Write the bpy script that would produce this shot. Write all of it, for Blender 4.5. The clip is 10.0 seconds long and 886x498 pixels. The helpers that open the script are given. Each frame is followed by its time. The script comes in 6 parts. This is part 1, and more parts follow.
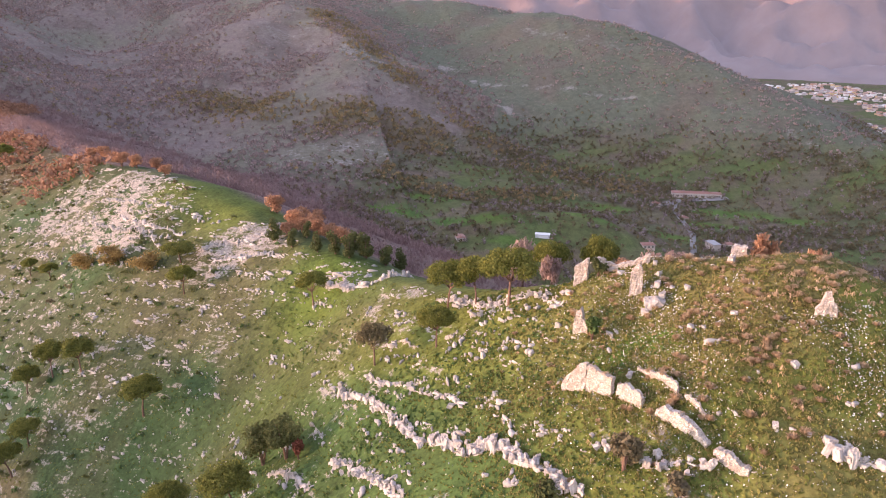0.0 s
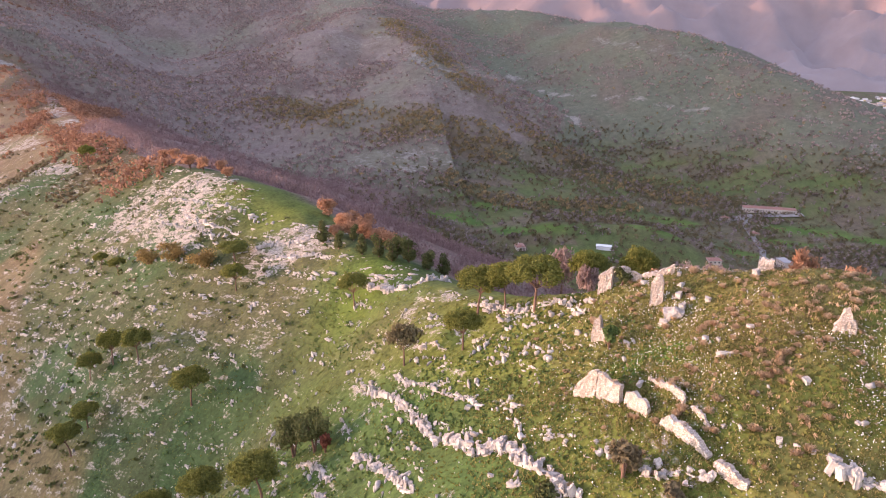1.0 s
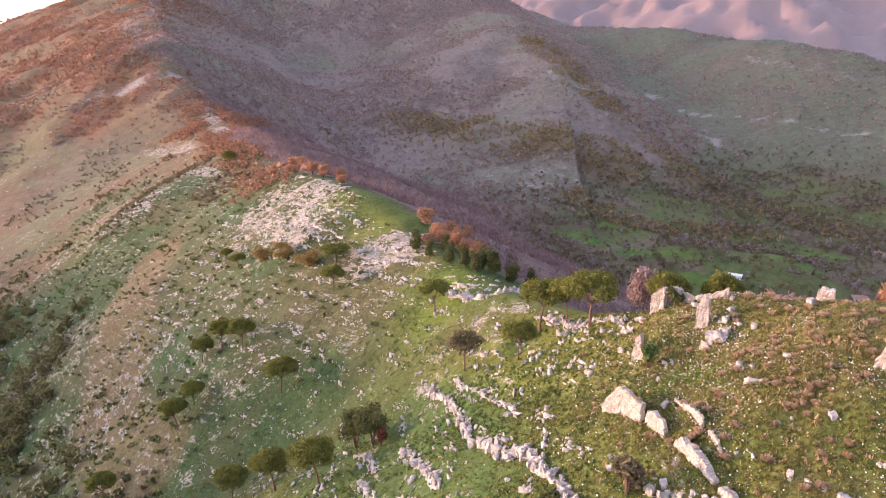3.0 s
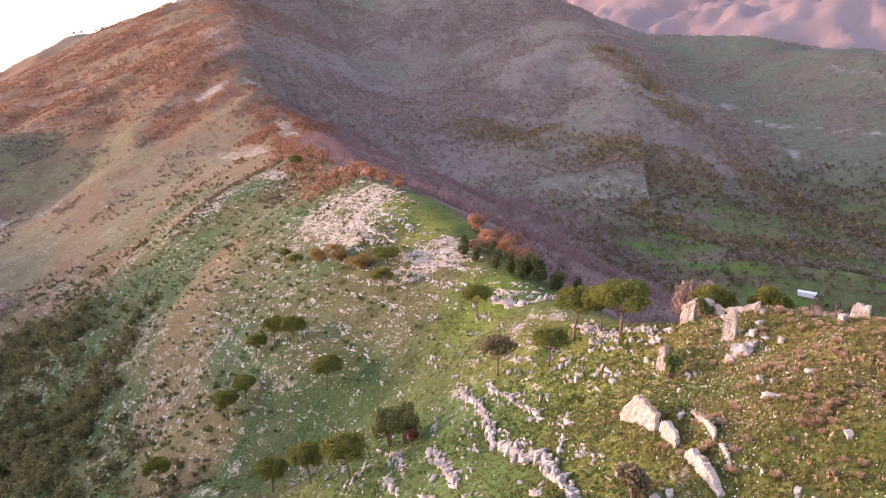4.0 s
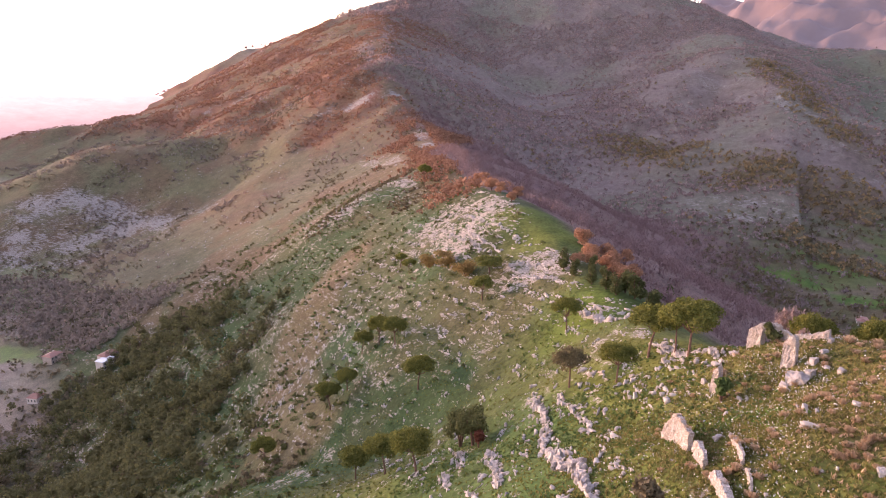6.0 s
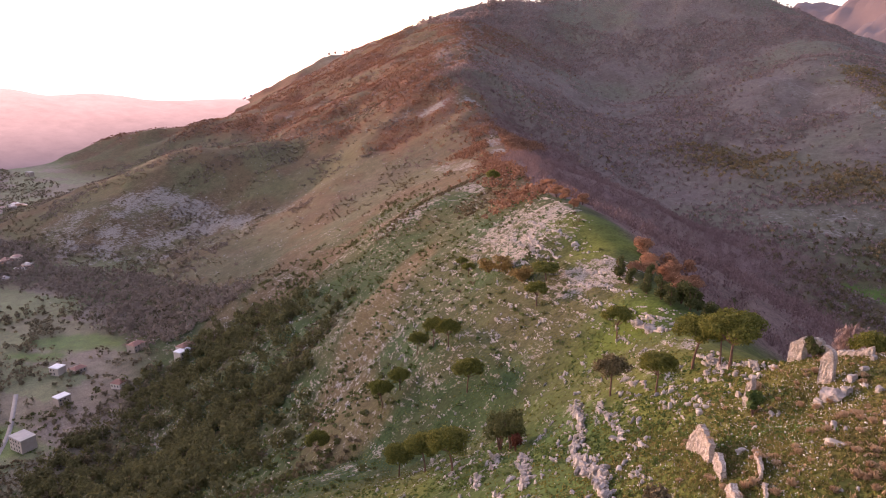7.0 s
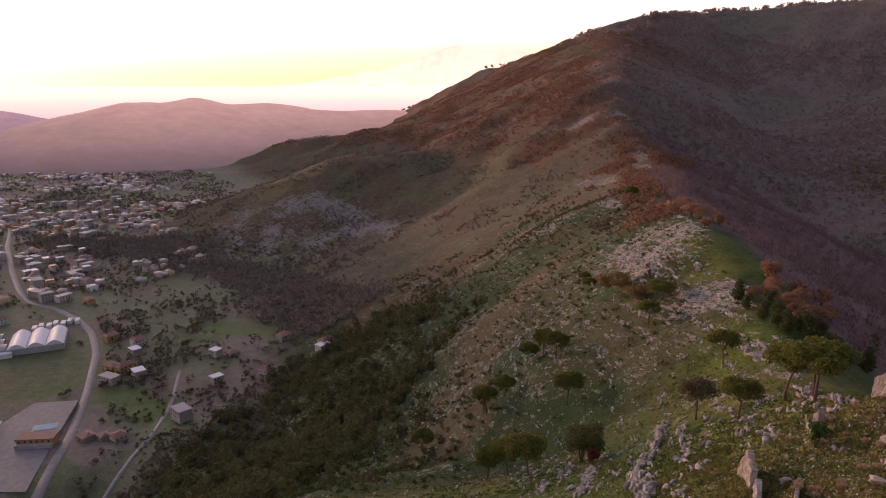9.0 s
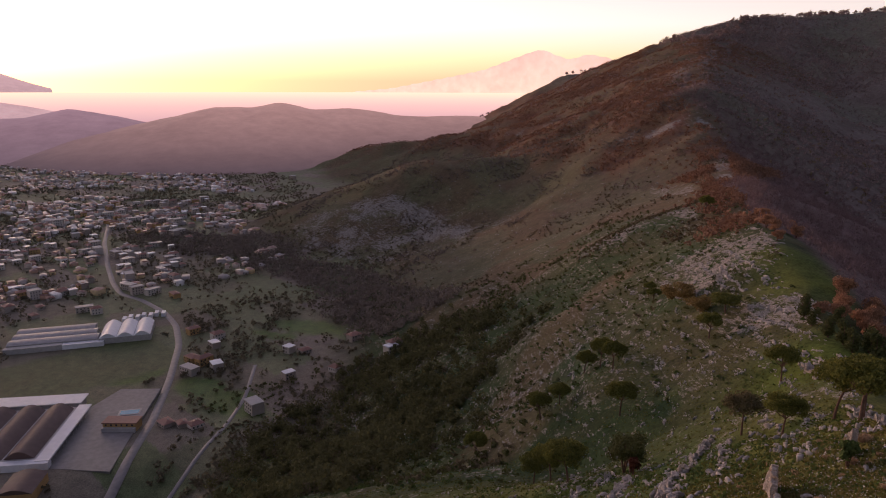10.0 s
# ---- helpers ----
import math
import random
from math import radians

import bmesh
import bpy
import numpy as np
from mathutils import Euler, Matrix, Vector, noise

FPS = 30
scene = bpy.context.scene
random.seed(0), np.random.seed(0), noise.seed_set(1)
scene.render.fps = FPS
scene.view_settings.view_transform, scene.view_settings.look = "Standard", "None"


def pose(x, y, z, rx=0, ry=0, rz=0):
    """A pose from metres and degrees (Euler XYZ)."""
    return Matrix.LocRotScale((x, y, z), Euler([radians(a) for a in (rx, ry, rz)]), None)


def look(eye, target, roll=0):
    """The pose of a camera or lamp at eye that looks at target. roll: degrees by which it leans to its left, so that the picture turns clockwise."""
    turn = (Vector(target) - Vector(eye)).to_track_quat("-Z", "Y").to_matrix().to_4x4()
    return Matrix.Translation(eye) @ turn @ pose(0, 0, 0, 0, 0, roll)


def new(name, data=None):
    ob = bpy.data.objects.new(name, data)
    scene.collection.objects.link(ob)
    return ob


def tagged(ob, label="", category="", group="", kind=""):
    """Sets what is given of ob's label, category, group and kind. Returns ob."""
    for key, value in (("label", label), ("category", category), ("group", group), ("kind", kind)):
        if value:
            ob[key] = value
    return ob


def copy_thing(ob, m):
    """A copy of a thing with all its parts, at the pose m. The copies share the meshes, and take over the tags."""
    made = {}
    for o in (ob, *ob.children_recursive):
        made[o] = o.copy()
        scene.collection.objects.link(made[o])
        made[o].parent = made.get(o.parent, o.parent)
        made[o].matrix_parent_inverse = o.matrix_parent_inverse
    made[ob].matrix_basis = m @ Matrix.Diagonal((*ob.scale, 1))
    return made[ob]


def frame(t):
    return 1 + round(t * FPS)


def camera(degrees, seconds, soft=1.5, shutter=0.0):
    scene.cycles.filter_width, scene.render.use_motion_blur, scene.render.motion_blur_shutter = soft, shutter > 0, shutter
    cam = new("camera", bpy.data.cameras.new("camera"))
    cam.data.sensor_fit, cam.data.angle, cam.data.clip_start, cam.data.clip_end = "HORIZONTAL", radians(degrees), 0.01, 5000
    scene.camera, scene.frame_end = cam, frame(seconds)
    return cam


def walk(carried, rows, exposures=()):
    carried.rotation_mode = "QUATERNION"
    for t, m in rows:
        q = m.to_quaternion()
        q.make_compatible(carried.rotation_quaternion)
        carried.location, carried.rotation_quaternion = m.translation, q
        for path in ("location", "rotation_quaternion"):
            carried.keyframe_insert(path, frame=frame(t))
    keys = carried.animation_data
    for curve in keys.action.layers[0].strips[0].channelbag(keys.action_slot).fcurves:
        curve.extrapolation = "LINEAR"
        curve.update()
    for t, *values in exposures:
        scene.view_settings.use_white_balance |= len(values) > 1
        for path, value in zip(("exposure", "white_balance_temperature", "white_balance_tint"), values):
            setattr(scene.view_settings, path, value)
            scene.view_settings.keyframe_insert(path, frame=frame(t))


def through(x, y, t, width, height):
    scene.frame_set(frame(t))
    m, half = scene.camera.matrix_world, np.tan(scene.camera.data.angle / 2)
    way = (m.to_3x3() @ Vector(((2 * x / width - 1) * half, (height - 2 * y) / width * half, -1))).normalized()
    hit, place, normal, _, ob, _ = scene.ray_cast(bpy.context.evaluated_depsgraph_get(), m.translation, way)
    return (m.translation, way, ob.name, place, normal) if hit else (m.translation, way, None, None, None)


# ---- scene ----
cam = camera(65.11, 10.0, soft=1.0)
# seconds, x, y, z, heading, pitch, roll
PATH = [
    (0, -0.00, 0.00, 250.00, -0.00, -19.30, -0.17),
    (0.5, 3.06, -1.19, 250.10, 2.82, -18.95, -0.22),
    (1, 6.33, -2.02, 250.04, 5.72, -18.58, -0.20),
    (1.5, 9.35, -2.83, 250.17, 8.51, -18.28, -0.13),
    (2, 12.48, -3.39, 250.15, 11.32, -17.93, -0.12),
    (2.5, 15.70, -3.57, 250.00, 14.16, -17.55, -0.15),
    (4, 24.88, -3.50, 249.97, 22.77, -16.61, -0.17),
    (4.5, 27.88, -3.51, 250.04, 25.64, -16.31, -0.14),
    (5, 30.85, -3.19, 250.00, 28.52, -16.01, -0.13),
    (5.5, 33.91, -2.65, 249.98, 31.51, -15.75, -0.11),
    (7, 42.60, 0.56, 249.54, 40.95, -15.00, 0.00),
    (7.5, 45.44, 1.75, 249.46, 44.14, -14.74, 0.05),
    (8, 48.16, 2.96, 249.45, 47.25, -14.48, 0.07),
    (8.5, 51.03, 4.09, 249.53, 50.37, -14.25, 0.15),
    (9, 53.76, 5.63, 249.60, 53.53, -14.01, 0.20),
    (9.5, 56.54, 7.15, 249.83, 56.75, -13.79, 0.20),
    (10, 59.33, 8.96, 249.91, 60.00, -13.56, 0.27),
]
EXPOSURES = [(0, 1.66, 5800, 28), (2.5, 1.72, 5800, 29), (5, 1.70, 5750, 34), (7, 1.0, 6050, 38), (8.5, 0.22, 6250, 40), (10, -0.74, 6050, 38)]
walk(cam, [(t, pose(x, y, z, 90 + p, 0, h) @ pose(0, 0, 0, 0, 0, r)) for t, x, y, z, h, p, r in PATH], EXPOSURES)

# ---- world and sun ----
SUN_HEADING, SUN_HEIGHT = 97.0, 2.7    # degrees left of +y, degrees above the horizon
world = bpy.data.worlds.new("evening_sky")
scene.world = world
world.use_nodes = True
wn, wl = world.node_tree.nodes, world.node_tree.links
wn.clear()
sky = wn.new("ShaderNodeTexSky")
sky.sky_type, sky.sun_disc = "NISHITA", False
sky.sun_elevation, sky.sun_rotation = radians(SUN_HEIGHT + 3), radians(360 - SUN_HEADING)
sky.air_density, sky.dust_density, sky.ozone_density = 1.0, 2.0, 1.5
back, wout = wn.new("ShaderNodeBackground"), wn.new("ShaderNodeOutputWorld")
back.inputs["Strength"].default_value = 0.15
wl.new(sky.outputs[0], back.inputs["Color"])
# a thin evening veil, thicker towards the horizon all round
veil, both = wn.new("ShaderNodeBackground"), wn.new("ShaderNodeAddShader")
coord, axis, rise = wn.new("ShaderNodeTexCoord"), wn.new("ShaderNodeSeparateXYZ"), wn.new("ShaderNodeValToRGB")
wl.new(coord.outputs["Generated"], axis.inputs[0])
wl.new(axis.outputs[2], rise.inputs[0])
for place in (0.03, 0.075, 0.2):
    rise.color_ramp.elements.new(place)
for stop, tone in zip(rise.color_ramp.elements, ((1.05, 0.74, 0.40, 1), (1.25, 1.02, 0.52, 1), (1.30, 1.20, 0.90, 1), (0.50, 0.43, 0.40, 1), (0.19, 0.17, 0.18, 1))):
    stop.color = tone
wl.new(rise.outputs[0], veil.inputs["Color"])
# the veil is brighter on the side of the sun
toward, share = wn.new("ShaderNodeVectorMath"), wn.new("ShaderNodeMath")
toward.operation, share.operation = "DOT_PRODUCT", "MULTIPLY_ADD"
toward.inputs[1].default_value = (-math.sin(radians(SUN_HEADING)), math.cos(radians(SUN_HEADING)), 0)
share.inputs[1].default_value, share.inputs[2].default_value = 0.55, 0.80
wl.new(coord.outputs["Generated"], toward.inputs[0])
wl.new(toward.outputs["Value"], share.inputs[0])
wl.new(share.outputs[0], veil.inputs["Strength"])
wl.new(back.outputs[0], both.inputs[0])
wl.new(veil.outputs[0], both.inputs[1])
wl.new(both.outputs[0], wout.inputs["Surface"])
sun = new("sun", bpy.data.lights.new("sun", "SUN"))
sun.data.energy, sun.data.angle, sun.data.color = 2.5, radians(0.7), (1.0, 0.60, 0.36)
sun.matrix_world = look((0, 0, 0), (math.sin(radians(SUN_HEADING)) * math.cos(radians(SUN_HEIGHT)), -math.cos(radians(SUN_HEADING)) * math.cos(radians(SUN_HEIGHT)), -math.sin(radians(SUN_HEIGHT))))

# ---- terrain ----
def lattice(ix, iy, seed):
    h = np.sin(ix * 127.1 + iy * 311.7 + seed * 74.7) * 43758.5453
    return h - np.floor(h)


def vnoise(x, y, seed=0):
    """Smooth noise in 0..1 with features one unit wide."""
    ix, iy = np.floor(x), np.floor(y)
    fx, fy = x - ix, y - iy
    fx, fy = fx * fx * (3 - 2 * fx), fy * fy * (3 - 2 * fy)
    a, b = lattice(ix, iy, seed), lattice(ix + 1, iy, seed)
    c, d = lattice(ix, iy + 1, seed), lattice(ix + 1, iy + 1, seed)
    return (a + (b - a) * fx) * (1 - fy) + (c + (d - c) * fx) * fy


def fbm(x, y, size, octaves=4, seed=0):
    """Layered noise, about -1..1, whose largest features are size metres wide."""
    total, amp, freq = 0.0, 0.5, 1.0 / size
    for n in range(octaves):
        total = total + amp * (2 * vnoise(x * freq + 17.3 * n, y * freq - 9.1 * n, seed + n) - 1)
        amp, freq = amp * 0.5, freq * 2.03
    return total


def smooth(a, b, x):
    u = np.clip((x - a) / (b - a), 0, 1)
    return u * u * (3 - 2 * u)


# Crest lines: x, y, height, fall to the left of the way along it, fall to the right, roundness of the crest
MAIN_RIDGE = [
    (120, 20, 196, .5, .6, 14), (70, 62, 210.5, .48, .7, 14), (48, 84, 217.6, .57, .87, 12), (34, 93, 214.2, .71, .73, 9), (20, 103, 206.5, .67, .5, 8),
    (6, 121, 199.4, .68, .6, 8), (-18, 155, 191.5, .73, .62, 8), (-50, 198, 190, .63, .68, 7), (-80, 224, 195.4, .8, .55, 7), (-121, 276, 187.5, .77, .52, 8),
    (-210, 385, 173, .61, .6, 12), (-330, 530, 167.5, .49, .45, 14), (-440, 648, 165, .42, .6, 14), (-610, 800, 201, .5, .65, 16), (-710, 925, 238, .49, .57, 20)]
HIGH_RIDGE = [
    (-710, 925, 225, .5, .55, 20), (-960, 1230, 294, .5, .5, 40), (-1290, 1620, 355, .46, .53, 80), (-1420, 1950, 447, .48, .52, 120), (-1330, 2350, 482, .38, .4, 150),
    (-900, 2420, 487, .46, .48, 150), (-560, 2350, 341, .38, .4, 120), (-330, 2330, 268, .34, .4, 80)]
LEFT_CREST = [(-1290, 1620, 357, .46, .5, 60), (-1650, 1790, 331, .49, .36, 60), (-2070, 1920, 297, .46, .36, 60), (-2560, 1700, 94, .36, .36, 60), (-2900, 1550, 10, .3, .3, 60)]
LOW_SPUR = [(-740, 860, 181, .47, .45, 30), (-880, 720, 114, .5, .42, 30), (-1020, 590, 122, .44, .42, 30), (-1090, 430, 48, .42, .45, 30), (-1110, 300, 4, .4, .4, 30)]
FAR_SPUR = [(-1050, 1180, 229, .4, .4, 40), (-1290, 1030, 129, .4, .4, 40), (-1600, 960, 108, .36, .4, 40), (-1850, 850, 60, .4, .4, 40), (-2050, 720, 5, .4, .4, 40)]
CENTRAL_RIB = [(-560, 2300, 350, .42, .36, 40), (-330, 1700, 272, .39, .3, 30), (-180, 1370, 200, .42, .34, 20), (-130, 1160, 158, .49, .3, 20), (-90, 930, 68, .2, .4, 20), (-20, 800, 38, .3, .35, 20), (60, 700, 46, .25, .3, 20)]
RIGHT_HILL = [(-330, 2330, 240, .3, .34, 60), (-60, 2050, 268, .33, .31, 60), (180, 1800, 246, .37, .4, 50), (360, 1540, 226, .55, .45, 40), (450, 1330, 158, .41, .4, 40), (520, 1120, 121, .42, .43, 30), (600, 960, 70, .42, .4, 30), (680, 820, 10, .4, .4, 30)]
FAR_RANGE = [(-1500, 4700, 560, .4, .5, 90), (-1030, 4300, 590, .4, .5, 90), (-300, 4250, 720, .4, .5, 90), (500, 4300, 800, .4, .5, 90), (1500, 4150, 760, .4, .5, 90), (2400, 3600, 700, .4, .5, 90), (3600, 2600, 700, .4, .5, 90)]
RANGE_RIBS = [
    [(-300, 4250, 700, .4, .4, 60), (-100, 3700, 330, .4, .4, 60), (0, 3300, 40, .4, .4, 60)],
    [(500, 4300, 780, .4, .4, 60), (480, 3600, 300, .4, .4, 60), (520, 3100, 20, .4, .4, 60)],
    [(1500, 4150, 750, .4, .4, 60), (1150, 3500, 330, .4, .4, 60), (1000, 3050, 20, .4, .4, 60)],
    [(2400, 3600, 690, .4, .4, 60), (1900, 3100, 330, .4, .4, 60), (1600, 2750, 20, .4, .4, 60)]]
WEST_RANGE = [(-2218, 1460, 124, .24, .24, 25), (-2306, 1312, 121, .24, .24, 25), (-2366, 1197, 130, .24, .24, 25), (-2444, 1022, 156, .24, .24, 25), (-2495, 884, 146, .24, .24, 25), (-2526, 787, 171, .24, .24, 25), (-2554, 690, 157, .24, .24, 25), (-2579, 584, 163, .24, .24, 25), (-2597, 496, 118, .24, .24, 25), (-2610, 417, 90, .24, .24, 25), (-2620, 345, 64, .24, .24, 25), (-2629, 268, 33, .24, .24, 25)]
WEST_HILL = [(-2957, 460, 15, .24, .24, 25), (-2967, 389, 39, .24, .24, 25), (-2975, 325, 71, .24, .24, 25), (-2985, 201, 117, .24, .24, 25), (-2989, 115, 146, .24, .24, 25), (-2991, 1, 121, .24, .24, 25), (-2989, -108, 117, .24, .24, 25), (-2968, -363, 127, .24, .24, 25), (-2900, -729, 143, .24, .24, 25)]
SPINES = [MAIN_RIDGE, HIGH_RIDGE, LEFT_CREST, LOW_SPUR, FAR_SPUR, CENTRAL_RIB, RIGHT_HILL]


# Knolls and hollows: x, y, rise, reach
KNOLLS = [
    (-121, 127, -3.3, 80), (41, 62, 2.0, 25), (-31, 89, -2.4, 25), (-184, 138, -9.0, 52), (-97, 163, 3.4, 25), (-75, 144, 1.1, 25),
    (-25, 116, -1.0, 14), (-9, 79, -0.8, 14), (53, 92, 0.6, 25), (-205, 232, 10.0, 35), (-64, 114, -6.0, 22), (-313, 381, 12.0, 50),
    (-372, 690, 20.0, 60), (-230, 575, 8.0, 60), (154, 697, 14.0, 60), (22, 100, 1.5, 8),
    (-31, 150, -2.4, 13), (22, 80, -1.0, 15), (4, 113, -1.0, 9), (-78, 214, -4.0, 16), (-318, 15, -22, 55), (-250, 45, -22, 55), (-350, 55, -9, 40)]


def crest(x, y, spine):
    """Height of one ridge, from its crest line down both flanks."""
    best = np.full(np.shape(x), -1e4)
    for a, b in zip(spine[:-1], spine[1:]):
        dx, dy = b[0] - a[0], b[1] - a[1]
        long = math.hypot(dx, dy)
        u = np.clip(((x - a[0]) * dx + (y - a[1]) * dy) / long ** 2, 0, 1)
        ox, oy = x - a[0] - u * dx, y - a[1] - u * dy
        side = (dx * (y - a[1]) - dy * (x - a[0])) / long
        d = np.hypot(ox, oy)
        w = smooth(-6, 6, side)
        fall = (a[3] + (b[3] - a[3]) * u) * w + (a[4] + (b[4] - a[4]) * u) * (1 - w)
        r = a[5] + (b[5] - a[5]) * u
        best = np.maximum(best, a[2] + (b[2] - a[2]) * u - fall * (np.sqrt(d * d + r * r) - r))
    return best


def crest_line(x, y, spine):
    """Distance to a crest line and its height at the nearest point."""
    best, top = np.full(np.shape(x), 1e9), np.zeros(np.shape(x))
    for a, b in zip(spine[:-1], spine[1:]):
        dx, dy = b[0] - a[0], b[1] - a[1]
        u = np.clip(((x - a[0]) * dx + (y - a[1]) * dy) / (dx * dx + dy * dy), 0, 1)
        d = np.hypot(x - a[0] - u * dx, y - a[1] - u * dy)
        top = np.where(d < best, a[2] + (b[2] - a[2]) * u, top)
        best = np.minimum(d, best)
    return best, top


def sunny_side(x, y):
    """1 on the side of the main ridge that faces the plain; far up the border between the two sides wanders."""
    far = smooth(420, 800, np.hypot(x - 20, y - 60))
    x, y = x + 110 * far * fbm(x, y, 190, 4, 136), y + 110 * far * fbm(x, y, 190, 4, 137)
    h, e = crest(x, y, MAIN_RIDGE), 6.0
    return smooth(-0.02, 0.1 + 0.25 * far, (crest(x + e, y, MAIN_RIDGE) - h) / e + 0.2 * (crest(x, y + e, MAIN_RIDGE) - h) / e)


def valley(x, y):
    """The plain."""
    return fbm(x, y, 400, 3, 5) * 0.5


def height(x, y, fine=True):
    x, y = np.asarray(x, float), np.asarray(y, float)
    near = np.hypot(x - 20, y - 60)
    k = 6 + 14 * smooth(100, 500, near)
    floor = valley(x, y)
    total = np.exp(np.clip((floor - 250) / k, -80, 60))
    for spine in SPINES:
        h = crest(x, y, spine)
        total = total + np.exp(np.clip((h - 250) / k, -80, 60))
    z = 250 + k * np.log(total)
    z = z - k * 0.35 * np.exp(-((z - floor) / (3 * k)) ** 2) * smooth(0, k, z - floor)
    up = smooth(4, 60, z - floor)
    z = z + up * (fbm(x, y, 180, 4, 11) * (3 + 16 * smooth(300, 1500, near)))
    # gullies that run down the big slopes
    z = z - up * smooth(400, 1200, near) * np.abs(fbm(x + 0.3 * y, y - 0.2 * x, 140, 3, 31)) * 22
    for kx, ky, rise, reach in KNOLLS:
        z = z + rise * np.exp(-((x - kx) ** 2 + (y - ky) ** 2) / reach ** 2)
    if fine:
        z = z + up * fbm(x, y, 14, 3, 21) * 1.1 * (1 - 0.5 * smooth(300, 900, near))
        z = z + up * fbm(x, y, 3.2, 2, 25) * 0.5 * smooth(260, 120, near)
    return z

# ---- materials ----
def node_material(name):
    m = bpy.data.materials.new(name)
    m.use_nodes = True
    return m, m.node_tree.nodes, m.node_tree.links, m.node_tree.nodes["Principled BSDF"]


def ramp(nodes, links, source, stops):
    r = nodes.new("ShaderNodeValToRGB")
    e = r.color_ramp.elements
    while len(e) < len(stops):
        e.new(0.5)
    for el, (p, c) in zip(e, stops):
        el.position, el.color = p, (*c, 1)
    links.new(source, r.inputs[0])
    return r.outputs[0]


def noise_out(nodes, links, size, detail=5.0, coords=None, rough=0.6, kind="Object"):
    n = nodes.new("ShaderNodeTexNoise")
    n.inputs["Scale"].default_value, n.inputs["Detail"].default_value, n.inputs["Roughness"].default_value = 1.0 / size, detail, rough
    if coords is None:
        coords = nodes.new("ShaderNodeTexCoord").outputs[kind]
    links.new(coords, n.inputs["Vector"])
    return n.outputs["Fac"]


def mix(nodes, links, fac, a, b):
    m = nodes.new("ShaderNodeMix")
    m.data_type = "RGBA"
    links.new(fac, m.inputs[0])
    for value, slot in ((a, 6), (b, 7)):
        if isinstance(value, tuple):
            m.inputs[slot].default_value = (*value, 1)
        else:
            links.new(value, m.inputs[slot])
    return m.outputs[2]


def bump(nodes, links, bsdf, source, strength, distance):
    b = nodes.new("ShaderNodeBump")
    b.inputs["Distance"].default_value = distance
    if isinstance(strength, (int, float)):
        b.inputs["Strength"].default_value = strength
    else:
        links.new(strength, b.inputs["Strength"])
    links.new(source, b.inputs["Height"])
    links.new(b.outputs[0], bsdf.inputs["Normal"])


def math_node(nodes, links, op, a, b):
    n = nodes.new("ShaderNodeMath")
    n.operation, n.use_clamp = op, True
    for value, slot in ((a, 0), (b, 1)):
        if isinstance(value, (int, float)):
            n.inputs[slot].default_value = value
        else:
            links.new(value, n.inputs[slot])
    return n.outputs[0]


